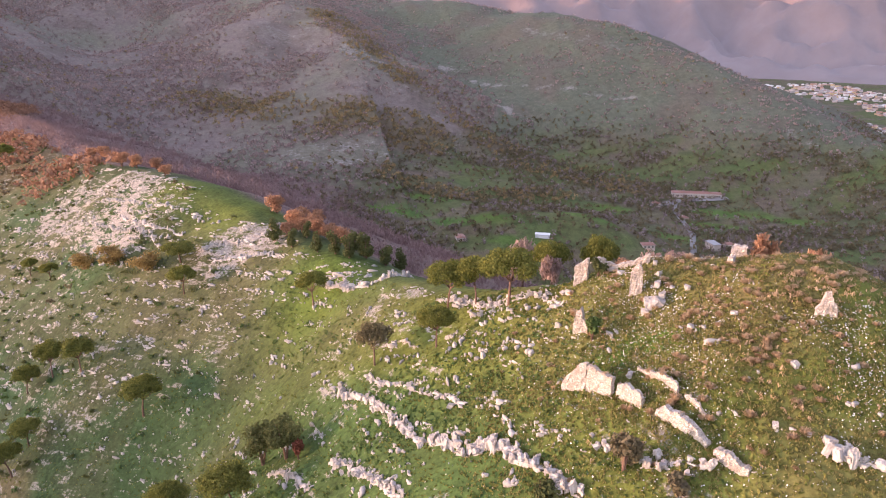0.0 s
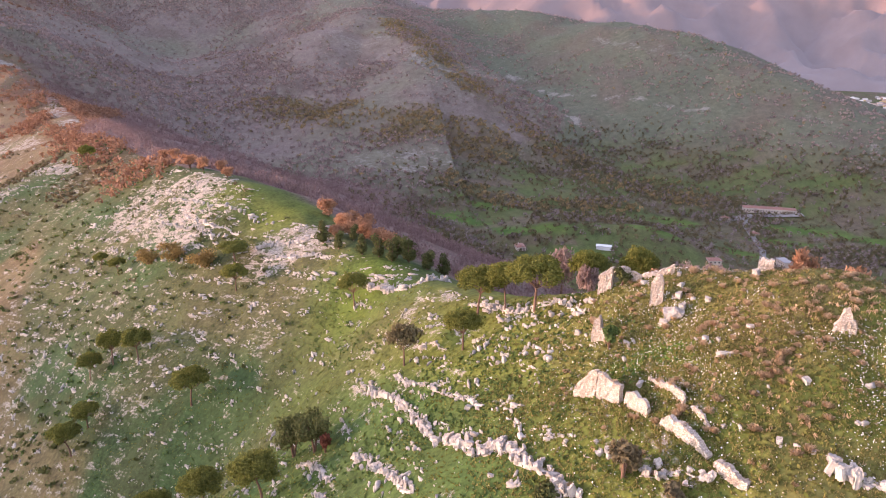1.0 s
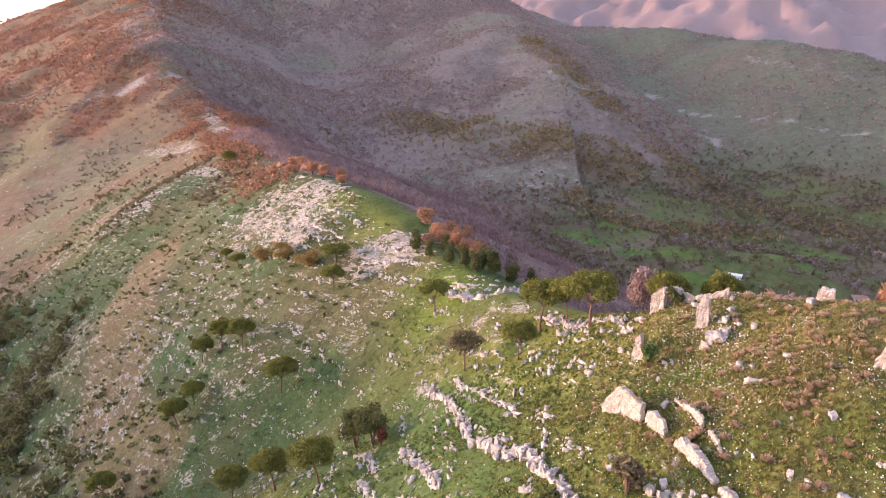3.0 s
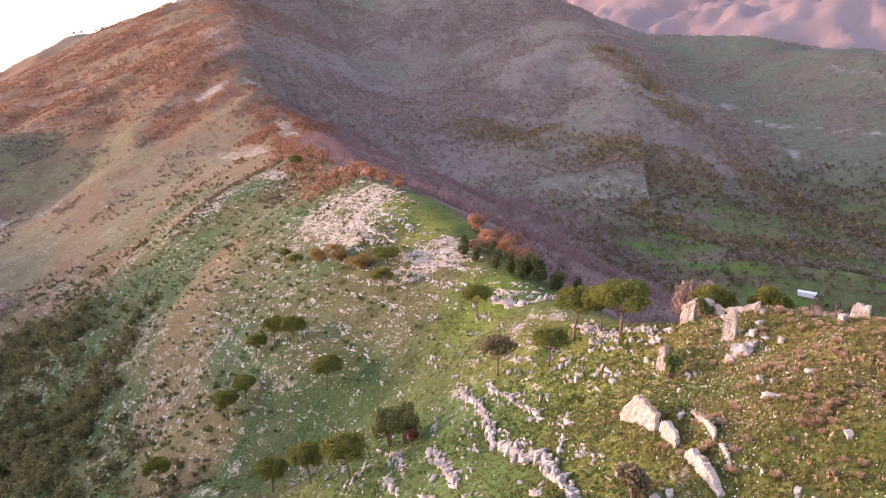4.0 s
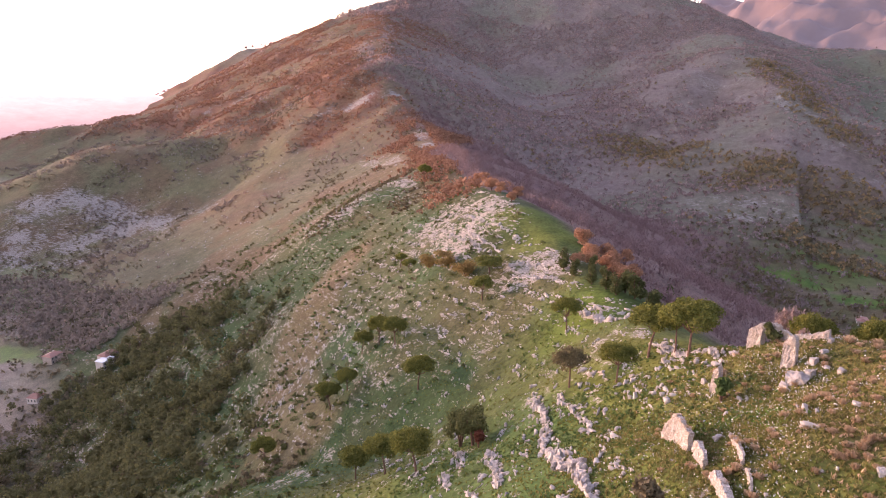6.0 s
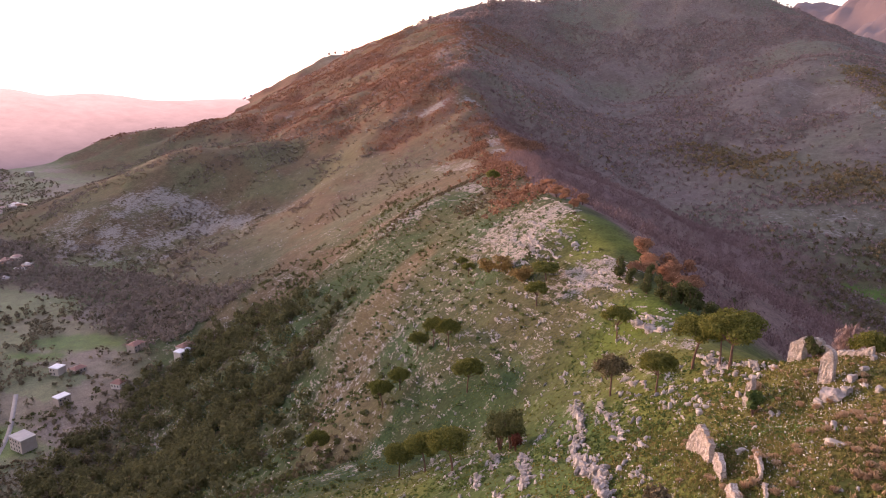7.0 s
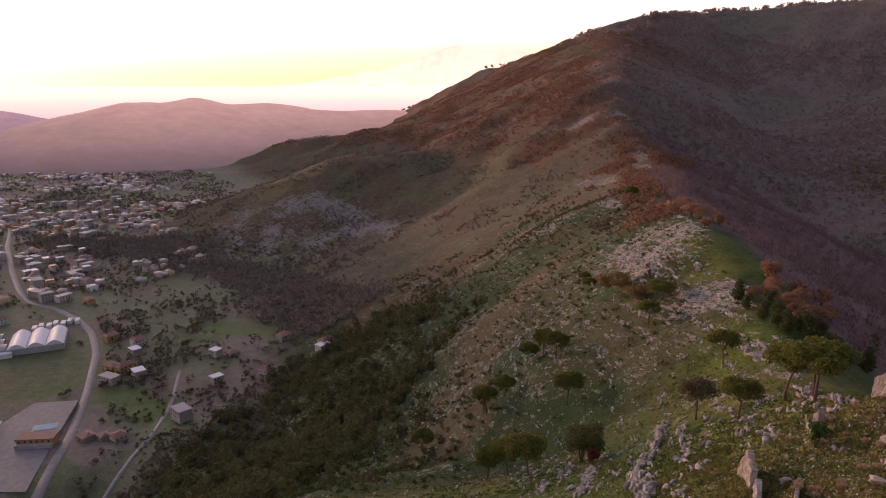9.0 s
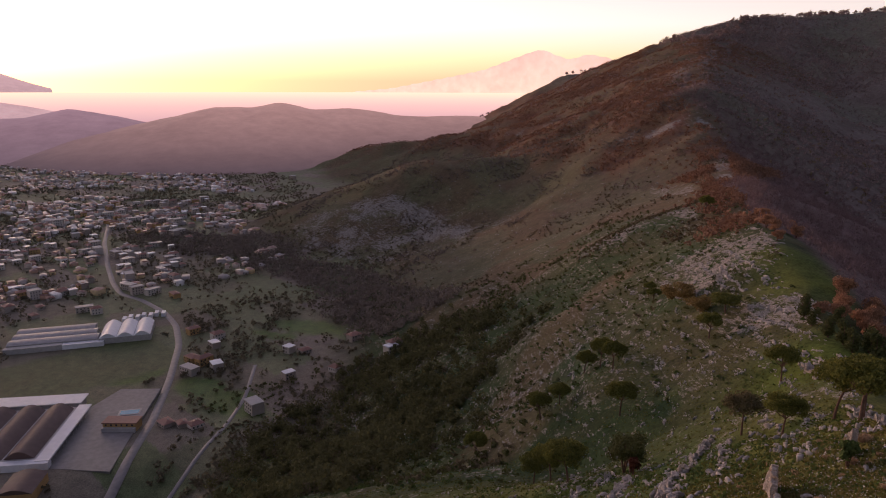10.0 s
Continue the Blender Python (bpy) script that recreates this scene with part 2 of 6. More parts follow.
def ground_material():
    """Turf, leaf litter and fields by the land's own cover, broken by bedded limestone."""
    m, nodes, links, bsdf = node_material("hillside")
    att = nodes.new("ShaderNodeAttribute")
    att.attribute_name = "cover"
    coords = nodes.new("ShaderNodeTexCoord").outputs["Object"]
    dip, flat = nodes.new("ShaderNodeMapping"), nodes.new("ShaderNodeMapping")
    dip.inputs["Rotation"].default_value = (0.245, 0.03, 0)
    flat.inputs["Scale"].default_value = (0.2, 0.2, 1.0)
    links.new(coords, dip.inputs["Vector"])
    links.new(dip.outputs[0], flat.inputs["Vector"])
    big, mid, small, tiny = (noise_out(nodes, links, s, 6, coords, 0.7) for s in (60, 9, 1.0, 0.3))
    beds = noise_out(nodes, links, 1.1, 4, flat.outputs[0], 0.6)
    tone = nodes.new("ShaderNodeHueSaturation")
    links.new(att.outputs["Color"], tone.inputs["Color"])
    v = math_node(nodes, links, "ADD", math_node(nodes, links, "MULTIPLY", mid, 0.8), math_node(nodes, links, "MULTIPLY", small, 1.3))
    v.node.use_clamp = False
    v = math_node(nodes, links, "SUBTRACT", math_node(nodes, links, "MULTIPLY", v, 1.7), 0.86)
    v.node.inputs[0].links[0].from_node.use_clamp = False
    v.node.use_clamp = False
    links.new(v, tone.inputs["Value"])
    h = math_node(nodes, links, "ADD", math_node(nodes, links, "MULTIPLY", big, 0.12), 0.44)
    links.new(h, tone.inputs["Hue"])
    stone = mix(nodes, links, ramp(nodes, links, tiny, [(0.38, (0, 0, 0)), (0.62, (1, 1, 1))]), (0.12, 0.108, 0.085), (0.40, 0.37, 0.33))
    k = math_node(nodes, links, "ADD", math_node(nodes, links, "MULTIPLY", small, 0.42), math_node(nodes, links, "MULTIPLY", beds, 0.58))
    k = math_node(nodes, links, "ADD", k, math_node(nodes, links, "MULTIPLY", math_node(nodes, links, "SUBTRACT", mid, 0.35), 0.35))
    k.node.use_clamp = False
    k = math_node(nodes, links, "ADD", k, math_node(nodes, links, "MULTIPLY", att.outputs["Alpha"], 0.42))
    speck = ramp(nodes, links, k, [(0.765, (0, 0, 0)), (0.835, (1, 1, 1))])
    links.new(mix(nodes, links, speck, tone.outputs[0], stone), bsdf.inputs["Base Color"])
    # glossier on the plain, added so it reflects more of the low sky
    plain_gloss = nodes.new("ShaderNodeAttribute")
    plain_gloss.attribute_name = "plain_gloss"
    rough = nodes.new("ShaderNodeMapRange")
    rough.inputs["To Min"].default_value, rough.inputs["To Max"].default_value = 0.95, 0.7
    links.new(plain_gloss.outputs["Fac"], rough.inputs["Value"])
    links.new(rough.outputs[0], bsdf.inputs["Roughness"])
    links.new(math_node(nodes, links, "ADD", math_node(nodes, links, "MULTIPLY", plain_gloss.outputs["Fac"], 0.18), 0.1), bsdf.inputs["Specular IOR Level"])
    bump(nodes, links, bsdf, k, math_node(nodes, links, "MULTIPLY", att.outputs["Alpha"], 1.3), 0.5)
    return m


GROUND = ground_material()


# ---- the ground, one sheet to the horizon ----
def ground_sheet():
    """Rings round the camera's way, dense near by and in the directions seen."""
    turn = np.concatenate([np.radians(np.linspace(-40, 98, 800)), np.radians(np.linspace(98, 320, 110))[1:-1]])
    reach = np.concatenate([[2, 12], np.geomspace(24, 4900, 430)])
    A, R = np.meshgrid(turn, reach)
    x, y = 25 - R * np.sin(A), R * np.cos(A)
    z = height(x, y)
    rows, cols = x.shape
    i = np.arange(rows * cols).reshape(rows, cols)
    nxt = np.roll(i, -1, axis=1)
    quads = np.stack([i[:-1], nxt[:-1], nxt[1:], i[1:]], -1).reshape(-1, 4)
    me = bpy.data.meshes.new("ground")
    me.vertices.add(rows * cols)
    me.vertices.foreach_set("co", np.stack([x, y, z], -1).ravel())
    me.loops.add(quads.size)
    me.loops.foreach_set("vertex_index", quads.ravel())
    me.polygons.add(len(quads))
    me.polygons.foreach_set("loop_start", np.arange(0, quads.size, 4))
    me.polygons.foreach_set("use_smooth", np.ones(len(quads), bool))
    me.update(calc_edges=True)
    att = me.color_attributes.new("cover", "FLOAT_COLOR", "POINT")
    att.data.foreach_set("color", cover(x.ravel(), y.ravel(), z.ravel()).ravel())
    gloss_layer = me.attributes.new("plain_gloss", "FLOAT", "POINT")
    gloss_layer.data.foreach_set("value", (smooth(14, 5, z) * smooth(-250, -420, x)).ravel())
    me.materials.append(GROUND)
    ob = new("ground", me)
    tagged(ob, "grassy limestone hills and wooded mountains round a valley", "ground", kind="structure")
    return ob


def oval(x, y, cx, cy, long, short, turn=0.0):
    """1 inside an oval with a ragged soft edge, 0 outside."""
    c, t = math.cos(radians(turn)), math.sin(radians(turn))
    u, v = ((x - cx) * c + (y - cy) * t) / long, ((y - cy) * c - (x - cx) * t) / short
    return smooth(1.25, 0.75, np.hypot(u, v) + 0.45 * fbm(x, y, 1.2 * short, 3, 131))


def belt(x, y, way, wide):
    """1 along a line over the land, 0 outside, with a ragged edge."""
    d = crest_line(x, y, [(a, b, 0) for a, b in way])[0]
    return smooth(1.3, 0.7, d / wide + 0.5 * fbm(x, y, 2.0 * wide, 3, 132))


# Bare limestone on the hills: x, y, half length, half width, turn, strength
SCARS = [(-640, 770, 78, 21, 31, .42), (-312, 374, 17, 13, 20, .5), (-290, 410, 36, 6, -30, .4), (-122, 247, 64, 17, -45, .22), (-58, 190, 16, 11, 0, .25),
         (-110, 880, 125, 42, 5, .30), (-860, 425, 165, 95, 20, .34), (18, 1473, 30, 8, 0, .4), (125, 1207, 40, 10, -30, .35), (467, 1121, 45, 14, -60, .35), (511, 999, 40, 12, -60, .35),
         (-1266, 1010, 80, 24, 20, .35), (-1064, 830, 60, 16, 15, .3), (-430, 560, 60, 14, -30, .25)]
SCAR_LINES = [([(-468, 680), (-420, 620), (-374, 566)], 8, .32), ([(-407, 1486), (-285, 1433), (-163, 1294), (-57, 1129), (24, 1019)], 38, .28), ([(59, 1383), (152, 1308), (235, 1263), (330, 1210)], 6, .42),
              ([(183, 1589), (240, 1500), (295, 1471), (350, 1400)], 15, .34)]
OLIVE_BELTS = [([(-380, 1128), (-244, 1029), (-150, 984), (-44, 1015)], 55), ([(-244, 1571), (-97, 1242), (-18, 1171), (68, 1070), (137, 991), (230, 940)], 42), ([(-60, 830), (40, 800), (140, 850)], 26)]
GREEN_FIELDS = [(27, 695, 40, 13, -15), (-52, 730, 42, 12, -10), (207, 825, 30, 13, -10), (358, 817, 55, 12, -12), (315, 775, 45, 9, -12), (75, 639, 34, 9, -10), (-21, 782, 36, 10, -15), (150, 700, 34, 10, -12), (250, 720, 30, 12, -15), (420, 790, 40, 10, -10),
                (-585, 227, 46, 17, 35), (-588, 190, 30, 10, 35), (-459, 118, 30, 18, 30), (-560, 60, 22, 26, 30), (-505, 100, 26, 20, 25)]


def meadows(x, y):
    """Small green fields among the trees of the valley."""
    return smooth(0.10, 0.2, fbm(0.75 * x + 0.3 * y, 1.7 * y - 0.4 * x, 75, 3, 135)) * smooth(400, 480, y) * smooth(-190, -120, x)


def bare_rock(x, y):
    total = np.zeros(np.shape(x))
    for cx, cy, long, short, turn, amount in SCARS:
        total = np.maximum(total, amount * oval(x, y, cx, cy, long, short, turn))
    for way, wide, amount in SCAR_LINES:
        total = np.maximum(total, amount * belt(x, y, way, wide))
    return total


def olive_zone(x, y):
    return np.max([belt(x, y, way, wide) for way, wide in OLIVE_BELTS], axis=0) * (0.3 + 0.7 * smooth(-0.2, 0.15, fbm(x, y, 70, 3, 134)))


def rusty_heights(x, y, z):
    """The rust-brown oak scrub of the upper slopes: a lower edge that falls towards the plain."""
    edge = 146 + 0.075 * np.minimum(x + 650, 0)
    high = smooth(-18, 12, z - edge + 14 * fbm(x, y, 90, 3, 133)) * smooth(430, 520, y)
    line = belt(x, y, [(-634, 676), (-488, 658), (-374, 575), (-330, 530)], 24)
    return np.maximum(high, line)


def cover(x, y, z):
    """The colour of what grows where, paled far off for haze, and how much bare limestone breaks through."""
    def lay(col, mask, tone):
        return col + (np.array(tone) - col) * np.clip(mask, 0, 1)[:, None]
    near = np.hypot(x - 20, y - 60)
    up = z - valley(x, y)
    ridge = crest(x, y, MAIN_RIDGE)
    flank = sunny_side(x, y)
    west = flank * smooth(0, -100, x) * smooth(1900, 1500, y)
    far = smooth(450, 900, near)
    patch, wide, mottle = fbm(x, y, 60, 4, 51), fbm(x, y, 220, 4, 61), fbm(x, y, 16, 4, 54)
    col = np.tile(np.array((0.112, 0.130, 0.028)), (len(x), 1))
    col = lay(col, smooth(-0.1, 0.3, fbm(x, y, 18, 3, 52)), (0.135, 0.125, 0.040))
    # the rough slope over the plain: grey-green herbs, brown litter and dry grass
    slope = smooth(45, 115, near) * smooth(14, -18, x)
    col = lay(col, slope, (0.045, 0.074, 0.027))
    col = lay(col, 0.45 * smooth(-0.1, 0.25, mottle) * slope, (0.080, 0.074, 0.036))
    col = lay(col, 0.38 * smooth(0.0, 0.3, patch) * smooth(60, 120, near), (0.125, 0.108, 0.055))
    col = lay(col, 0.7 * belt(x, y, [(-110, 130), (-164, 174), (-200, 225), (-240, 300)], 14) * slope, (0.150, 0.112, 0.062))
    green = np.exp(-((x + 62) / 20) ** 2 - ((y - 213) / 16) ** 2) + np.exp(-((x + 30) / 14) ** 2 - ((y - 158) / 20) ** 2) + 0.7 * np.exp(-((x + 88) / 16) ** 2 - ((y - 232) / 12) ** 2)
    col = lay(col, green, (0.100, 0.135, 0.024))
    # lighter turf round the pines: its sunlight is put into the tone
    col = lay(col, np.exp(-((x + 2) / 20) ** 2 - ((y - 102) / 22) ** 2), (0.108, 0.126, 0.026))
    dry = np.exp(-((x - 40) / 18) ** 2 - ((y - 82) / 15) ** 2) * smooth(-0.15, 0.25, fbm(x, y, 8, 3, 58))
    col = lay(col, 0.4 * dry, (0.205, 0.140, 0.072))
    col = lay(col, oval(x, y, 23.5, 79, 6, 3.5, -10), (0.078, 0.125, 0.020))
    col = lay(col, 0.85 * oval(x, y, -16, 88, 36, 17, -58), (0.056, 0.092, 0.026))
    # far slopes: dull winter grass, leaf litter under bare woods, haze painted in as paler tones
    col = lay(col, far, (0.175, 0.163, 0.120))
    col = lay(col, far * west, (0.135, 0.125, 0.068))
    col = lay(col, 0.7 * west * smooth(-0.1, 0.2, fbm(x, y, 45, 4, 55)) * smooth(350, 500, near), (0.140, 0.098, 0.058))
    litter = smooth(-0.22, 0.12, wide) * far * (1 - west)
    away, top = crest_line(x, y, MAIN_RIDGE + HIGH_RIDGE[1:4])
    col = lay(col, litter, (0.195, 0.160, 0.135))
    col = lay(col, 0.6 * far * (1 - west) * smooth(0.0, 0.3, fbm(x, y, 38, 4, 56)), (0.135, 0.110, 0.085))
    col = lay(col, (1 - flank) * smooth(170, 215, y) * np.where(y < 300, smooth(8, 20, away), 1) * (1 - smooth(700, 1000, y)) * smooth(20, 60, up) * (ridge > z - 25), (0.185, 0.128, 0.112))
    hill = crest(x, y, RIGHT_HILL) > z - 30
    col = lay(col, hill * far * 0.8, (0.118, 0.132, 0.086))
    col = lay(col, hill * far * 0.7 * smooth(0.0, 0.3, fbm(x, y, 60, 4, 50)), (0.140, 0.118, 0.090))
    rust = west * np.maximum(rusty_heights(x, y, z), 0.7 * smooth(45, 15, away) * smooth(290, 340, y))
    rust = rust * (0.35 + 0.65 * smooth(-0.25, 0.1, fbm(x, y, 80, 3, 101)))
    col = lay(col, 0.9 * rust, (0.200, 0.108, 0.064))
    olive = olive_zone(x, y) * far
    col = lay(col, 0.7 * olive, (0.135, 0.105, 0.058))
    # fields on the plain and in the valley
    low = (1 - smooth(5, 20, up)) * smooth(250, 420, near)
    low = np.maximum(low, smooth(78, 45, z) * smooth(430, 520, y) * smooth(1200, 1050, y) * smooth(-160, -60, x) * smooth(760, 640, x))
    g = np.where((y > 330) & (x > -200), 0.55, 1.0)
    a, b = (x * 0.96 + y * 0.28) / (75 * g), (y * 0.96 - x * 0.28) / (42 * g)
    a = a + 0.35 * np.sin(np.floor(b) * 2.4)
    pick = lattice(np.floor(a), np.floor(b), 3)
    # field tones raised: the haze over the plain is put into the colour
    tones = np.array([(0.150, 0.180, 0.080), (0.170, 0.195, 0.095), (0.180, 0.175, 0.100), (0.190, 0.165, 0.115), (0.235, 0.195, 0.155)])
    plot = tones[(pick * 4.99).astype(int)] * np.where((x > -200)[:, None], np.array((0.62, 0.60, 0.50)), 1.0)
    col = col + (plot - col) * (low * (0.75 + 0.25 * fbm(x, y, 30, 3, 57)))[:, None]
    col = lay(col, 0.8 * low * meadows(x, y), (0.100, 0.125, 0.042))
    for cx, cy, long, short, turn in GREEN_FIELDS:
        col = lay(col, oval(x, y, cx, cy, long, short, turn), (0.098, 0.150, 0.036))
    # the wide meadow beside the works
    s, t = (x + 600) * 0.97 + (y - 22) * 0.24, (y - 22) * 0.97 - (x + 600) * 0.24
    col = lay(col, smooth(4, -4, np.abs(s) - 50) * smooth(4, -4, np.abs(t) - 74), (0.120, 0.138, 0.055))
    rock = 0.355 + 0.12 * patch + 0.20 * fbm(x, y, 22, 3, 53)
    rock = rock - 0.45 * green - 0.30 * smooth(24, 34, x) * (near < 80)
    terrace = hill * far * smooth(0.75, 0.97, np.sin(z * 0.26 + 2 * fbm(x, y, 300, 2, 72))) * smooth(0.0, 0.2, fbm(x, y, 150, 2, 73))
    rock = rock + 0.25 * terrace
    rock = rock * (1 - low) * (1 - 0.8 * litter) * (1 - 0.6 * rust) * (1 - 0.7 * olive) * np.where(ridge > z - 25, 0.25 + 0.75 * flank, 1)
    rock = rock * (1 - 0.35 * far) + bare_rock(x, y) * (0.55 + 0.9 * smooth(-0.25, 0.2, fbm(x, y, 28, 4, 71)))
    return np.column_stack([col, np.clip(rock, 0, 0.62 + 0.25 * far)])


ground = ground_sheet()

# ---- more materials ----
def plain(name, low, high, size=1.0, rough=0.9, relief=0.3, per_object=0.0, metal=0.0, per_island=0.0, through=0.0):
    """A surface that varies between two colours, by grain and by piece."""
    m, nodes, links, bsdf = node_material(name)
    a, b = noise_out(nodes, links, size), noise_out(nodes, links, size * 8, 3)
    fac = math_node(nodes, links, "ADD", math_node(nodes, links, "MULTIPLY", a, 0.6), math_node(nodes, links, "MULTIPLY", b, 0.4))
    fac = ramp(nodes, links, fac, [(0.3, (0, 0, 0)), (0.7, (1, 1, 1))])
    if per_object or per_island:
        n = nodes.new("ShaderNodeObjectInfo" if per_object else "ShaderNodeNewGeometry")
        k = per_object or per_island
        fac = math_node(nodes, links, "ADD", math_node(nodes, links, "MULTIPLY", fac, 1 - k), math_node(nodes, links, "MULTIPLY", n.outputs["Random" if per_object else "Random Per Island"], k))
    col = mix(nodes, links, fac, low, high)
    links.new(col, bsdf.inputs["Base Color"])
    bsdf.inputs["Roughness"].default_value, bsdf.inputs["Metallic"].default_value = rough, metal
    bsdf.inputs["Specular IOR Level"].default_value = 0.2 if rough > 0.6 else 0.5
    if relief:
        bump(nodes, links, bsdf, a, relief, size * 0.3)
    if through:
        t = nodes.new("ShaderNodeBsdfTranslucent")
        links.new(col, t.inputs["Color"])
        s = nodes.new("ShaderNodeMixShader")
        s.inputs[0].default_value = through
        links.new(bsdf.outputs[0], s.inputs[1])
        links.new(t.outputs[0], s.inputs[2])
        links.new(s.outputs[0], nodes["Material Output"].inputs["Surface"])
    return m


LIMESTONE = plain("limestone", (0.21, 0.19, 0.17), (0.56, 0.52, 0.47), 0.5, 0.95, 0.8, per_object=0.3)
ROCKS = plain("weathered_rock", (0.20, 0.185, 0.165), (0.49, 0.46, 0.415), 0.5, 0.95, 0.8, per_island=0.5)


def rubble(name):
    """Rough stones laid in mortar, stained and weathered."""
    m, nodes, links, bsdf = node_material(name)
    coords = nodes.new("ShaderNodeTexCoord").outputs["Object"]
    cells, edges = nodes.new("ShaderNodeTexVoronoi"), nodes.new("ShaderNodeTexVoronoi")
    edges.feature = "DISTANCE_TO_EDGE"
    squash = nodes.new("ShaderNodeMapping")
    squash.inputs["Scale"].default_value = (1.0, 1.0, 1.6)
    links.new(coords, squash.inputs["Vector"])
    for v in (cells, edges):
        v.inputs["Scale"].default_value = 3.2
        links.new(squash.outputs[0], v.inputs["Vector"])
    grain, stain = noise_out(nodes, links, 0.12, 5, coords), noise_out(nodes, links, 1.6, 4, coords)
    stone = mix(nodes, links, cells.outputs["Color"], (0.40, 0.355, 0.305), (0.60, 0.545, 0.48))
    stone = mix(nodes, links, ramp(nodes, links, stain, [(0.45, (0, 0, 0)), (0.68, (1, 1, 1))]), stone, (0.38, 0.325, 0.265))
    joint = ramp(nodes, links, edges.outputs["Distance"], [(0.02, (1, 1, 1)), (0.09, (0, 0, 0))])
    links.new(mix(nodes, links, joint, stone, (0.31, 0.26, 0.215)), bsdf.inputs["Base Color"])
    bsdf.inputs["Roughness"].default_value = 0.95
    bsdf.inputs["Specular IOR Level"].default_value = 0.15
    relief = math_node(nodes, links, "SUBTRACT", math_node(nodes, links, "ADD", math_node(nodes, links, "MULTIPLY", grain, 0.4), 0.5), math_node(nodes, links, "MULTIPLY", joint, 0.5))
    bump(nodes, links, bsdf, relief, 1.0, 0.12)
    return m


MASONRY = rubble("rubble_masonry")
BARK = plain("pine_bark", (0.10, 0.06, 0.045), (0.22, 0.14, 0.10), 0.3, 0.95, 0.8)
NEEDLES = plain("pine_needles", (0.058, 0.076, 0.016), (0.255, 0.25, 0.05), 0.8, 0.8, 0, per_island=0.6, through=0.35)
DARK_LEAVES = plain("evergreen_leaves", (0.046, 0.062, 0.020), (0.150, 0.155, 0.052), 5.0, 0.8, 0, per_island=0.45, through=0.3)
WOOD_LEAVES = plain("wood_leaves", (0.066, 0.074, 0.030), (0.185, 0.170, 0.070), 9.0, 0.85, 0, per_island=0.4, through=0.35)
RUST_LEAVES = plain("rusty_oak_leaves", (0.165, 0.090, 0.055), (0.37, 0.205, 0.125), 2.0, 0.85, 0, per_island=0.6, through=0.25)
OAK_LEAVES = plain("orange_oak_leaves", (0.25, 0.130, 0.070), (0.52, 0.30, 0.175), 2.0, 0.85, 0, per_island=0.6, through=0.35)
MAUVE_TWIGS = plain("mauve_twigs", (0.150, 0.100, 0.095), (0.310, 0.215, 0.200), 6.0, 0.95, 0, per_island=0.5, through=0.3)
YELLOW_LEAVES = plain("yellowing_leaves", (0.15, 0.105, 0.032), (0.34, 0.235, 0.08), 1.0, 0.85, 0, per_island=0.6, through=0.25)
# paler than the mauve twigs: distance haze is put into the colour
FAR_TWIGS = plain("haze_paled_twigs", (0.23, 0.175, 0.16), (0.42, 0.33, 0.30), 8.0, 0.95, 0, per_island=0.5, through=0.45)
FADED_LEAVES = plain("faded_yellow_leaves", (0.22, 0.155, 0.07), (0.40, 0.285, 0.135), 4.0, 0.9, 0, per_island=0.6, through=0.3)
FAR_OLIVE = plain("far_olive_leaves", (0.155, 0.130, 0.065), (0.30, 0.24, 0.125), 6.0, 0.9, 0, per_island=0.6, through=0.4)
OLIVE_LEAVES = plain("olive_leaves", (0.095, 0.085, 0.042), (0.22, 0.18, 0.09), 4.0, 0.9, 0, per_island=0.6, through=0.3)
RED_LEAVES = plain("dead_red_leaves", (0.11, 0.035, 0.02), (0.21, 0.08, 0.05), 1.0, 0.85, 0, per_island=0.6, through=0.2)
VALLEY_TWIGS = plain("valley_twigs", (0.17, 0.13, 0.12), (0.33, 0.265, 0.245), 6.0, 0.95, 0, per_island=0.6, through=0.3)
TWIGS = plain("bare_twigs", (0.22, 0.155, 0.135), (0.44, 0.33, 0.29), 6.0, 0.95, 0, per_island=0.5, through=0.35)
# lighter than the hillside scrub, with the plain's haze in the tone
PLAIN_TREES = plain("winter_orchards", (0.105, 0.095, 0.060), (0.23, 0.195, 0.125), 7.0, 0.9, 0, per_island=0.6, through=0.35)
SCRUB = plain("hillside_scrub", (0.085, 0.075, 0.042), (0.22, 0.175, 0.10), 6.0, 0.95, 0, per_island=0.6, through=0.25)
# bare wood lightened in colour to carry the haze over the plain
BARE_WOOD = plain("dark_bare_wood", (0.180, 0.150, 0.120), (0.32, 0.265, 0.215), 6.0, 0.95, 0, per_island=0.5, through=0.2)
HERBS = plain("leafy_herbs", (0.050, 0.092, 0.026), (0.125, 0.170, 0.048), 2.0, 0.85, 0, per_island=0.7, through=0.4)
TURF = plain("meadow_turf", (0.080, 0.108, 0.020), (0.195, 0.18, 0.05), 3.0, 0.9, 0, per_island=0.6, through=0.35)
STRAW = plain("dry_grass", (0.31, 0.215, 0.125), (0.60, 0.455, 0.29), 1.0, 0.95, 0, per_island=0.6, through=0.35)
TUSSOCK = plain("tussock_grass", (0.105, 0.115, 0.030), (0.30, 0.245, 0.10), 2.0, 0.9, 0, per_island=0.7, through=0.35)
PETALS = plain("white_petals", (0.62, 0.60, 0.56), (0.82, 0.80, 0.76), 1.0, 0.9, 0, per_island=0.5)
STUCCO = plain("painted_stucco", (0.30, 0.24, 0.19), (0.66, 0.60, 0.53), 3.0, 0.9, 0.1, per_object=0.7)
OCHRE = plain("ochre_stucco", (0.42, 0.26, 0.10), (0.55, 0.36, 0.16), 3.0, 0.9, 0.1)
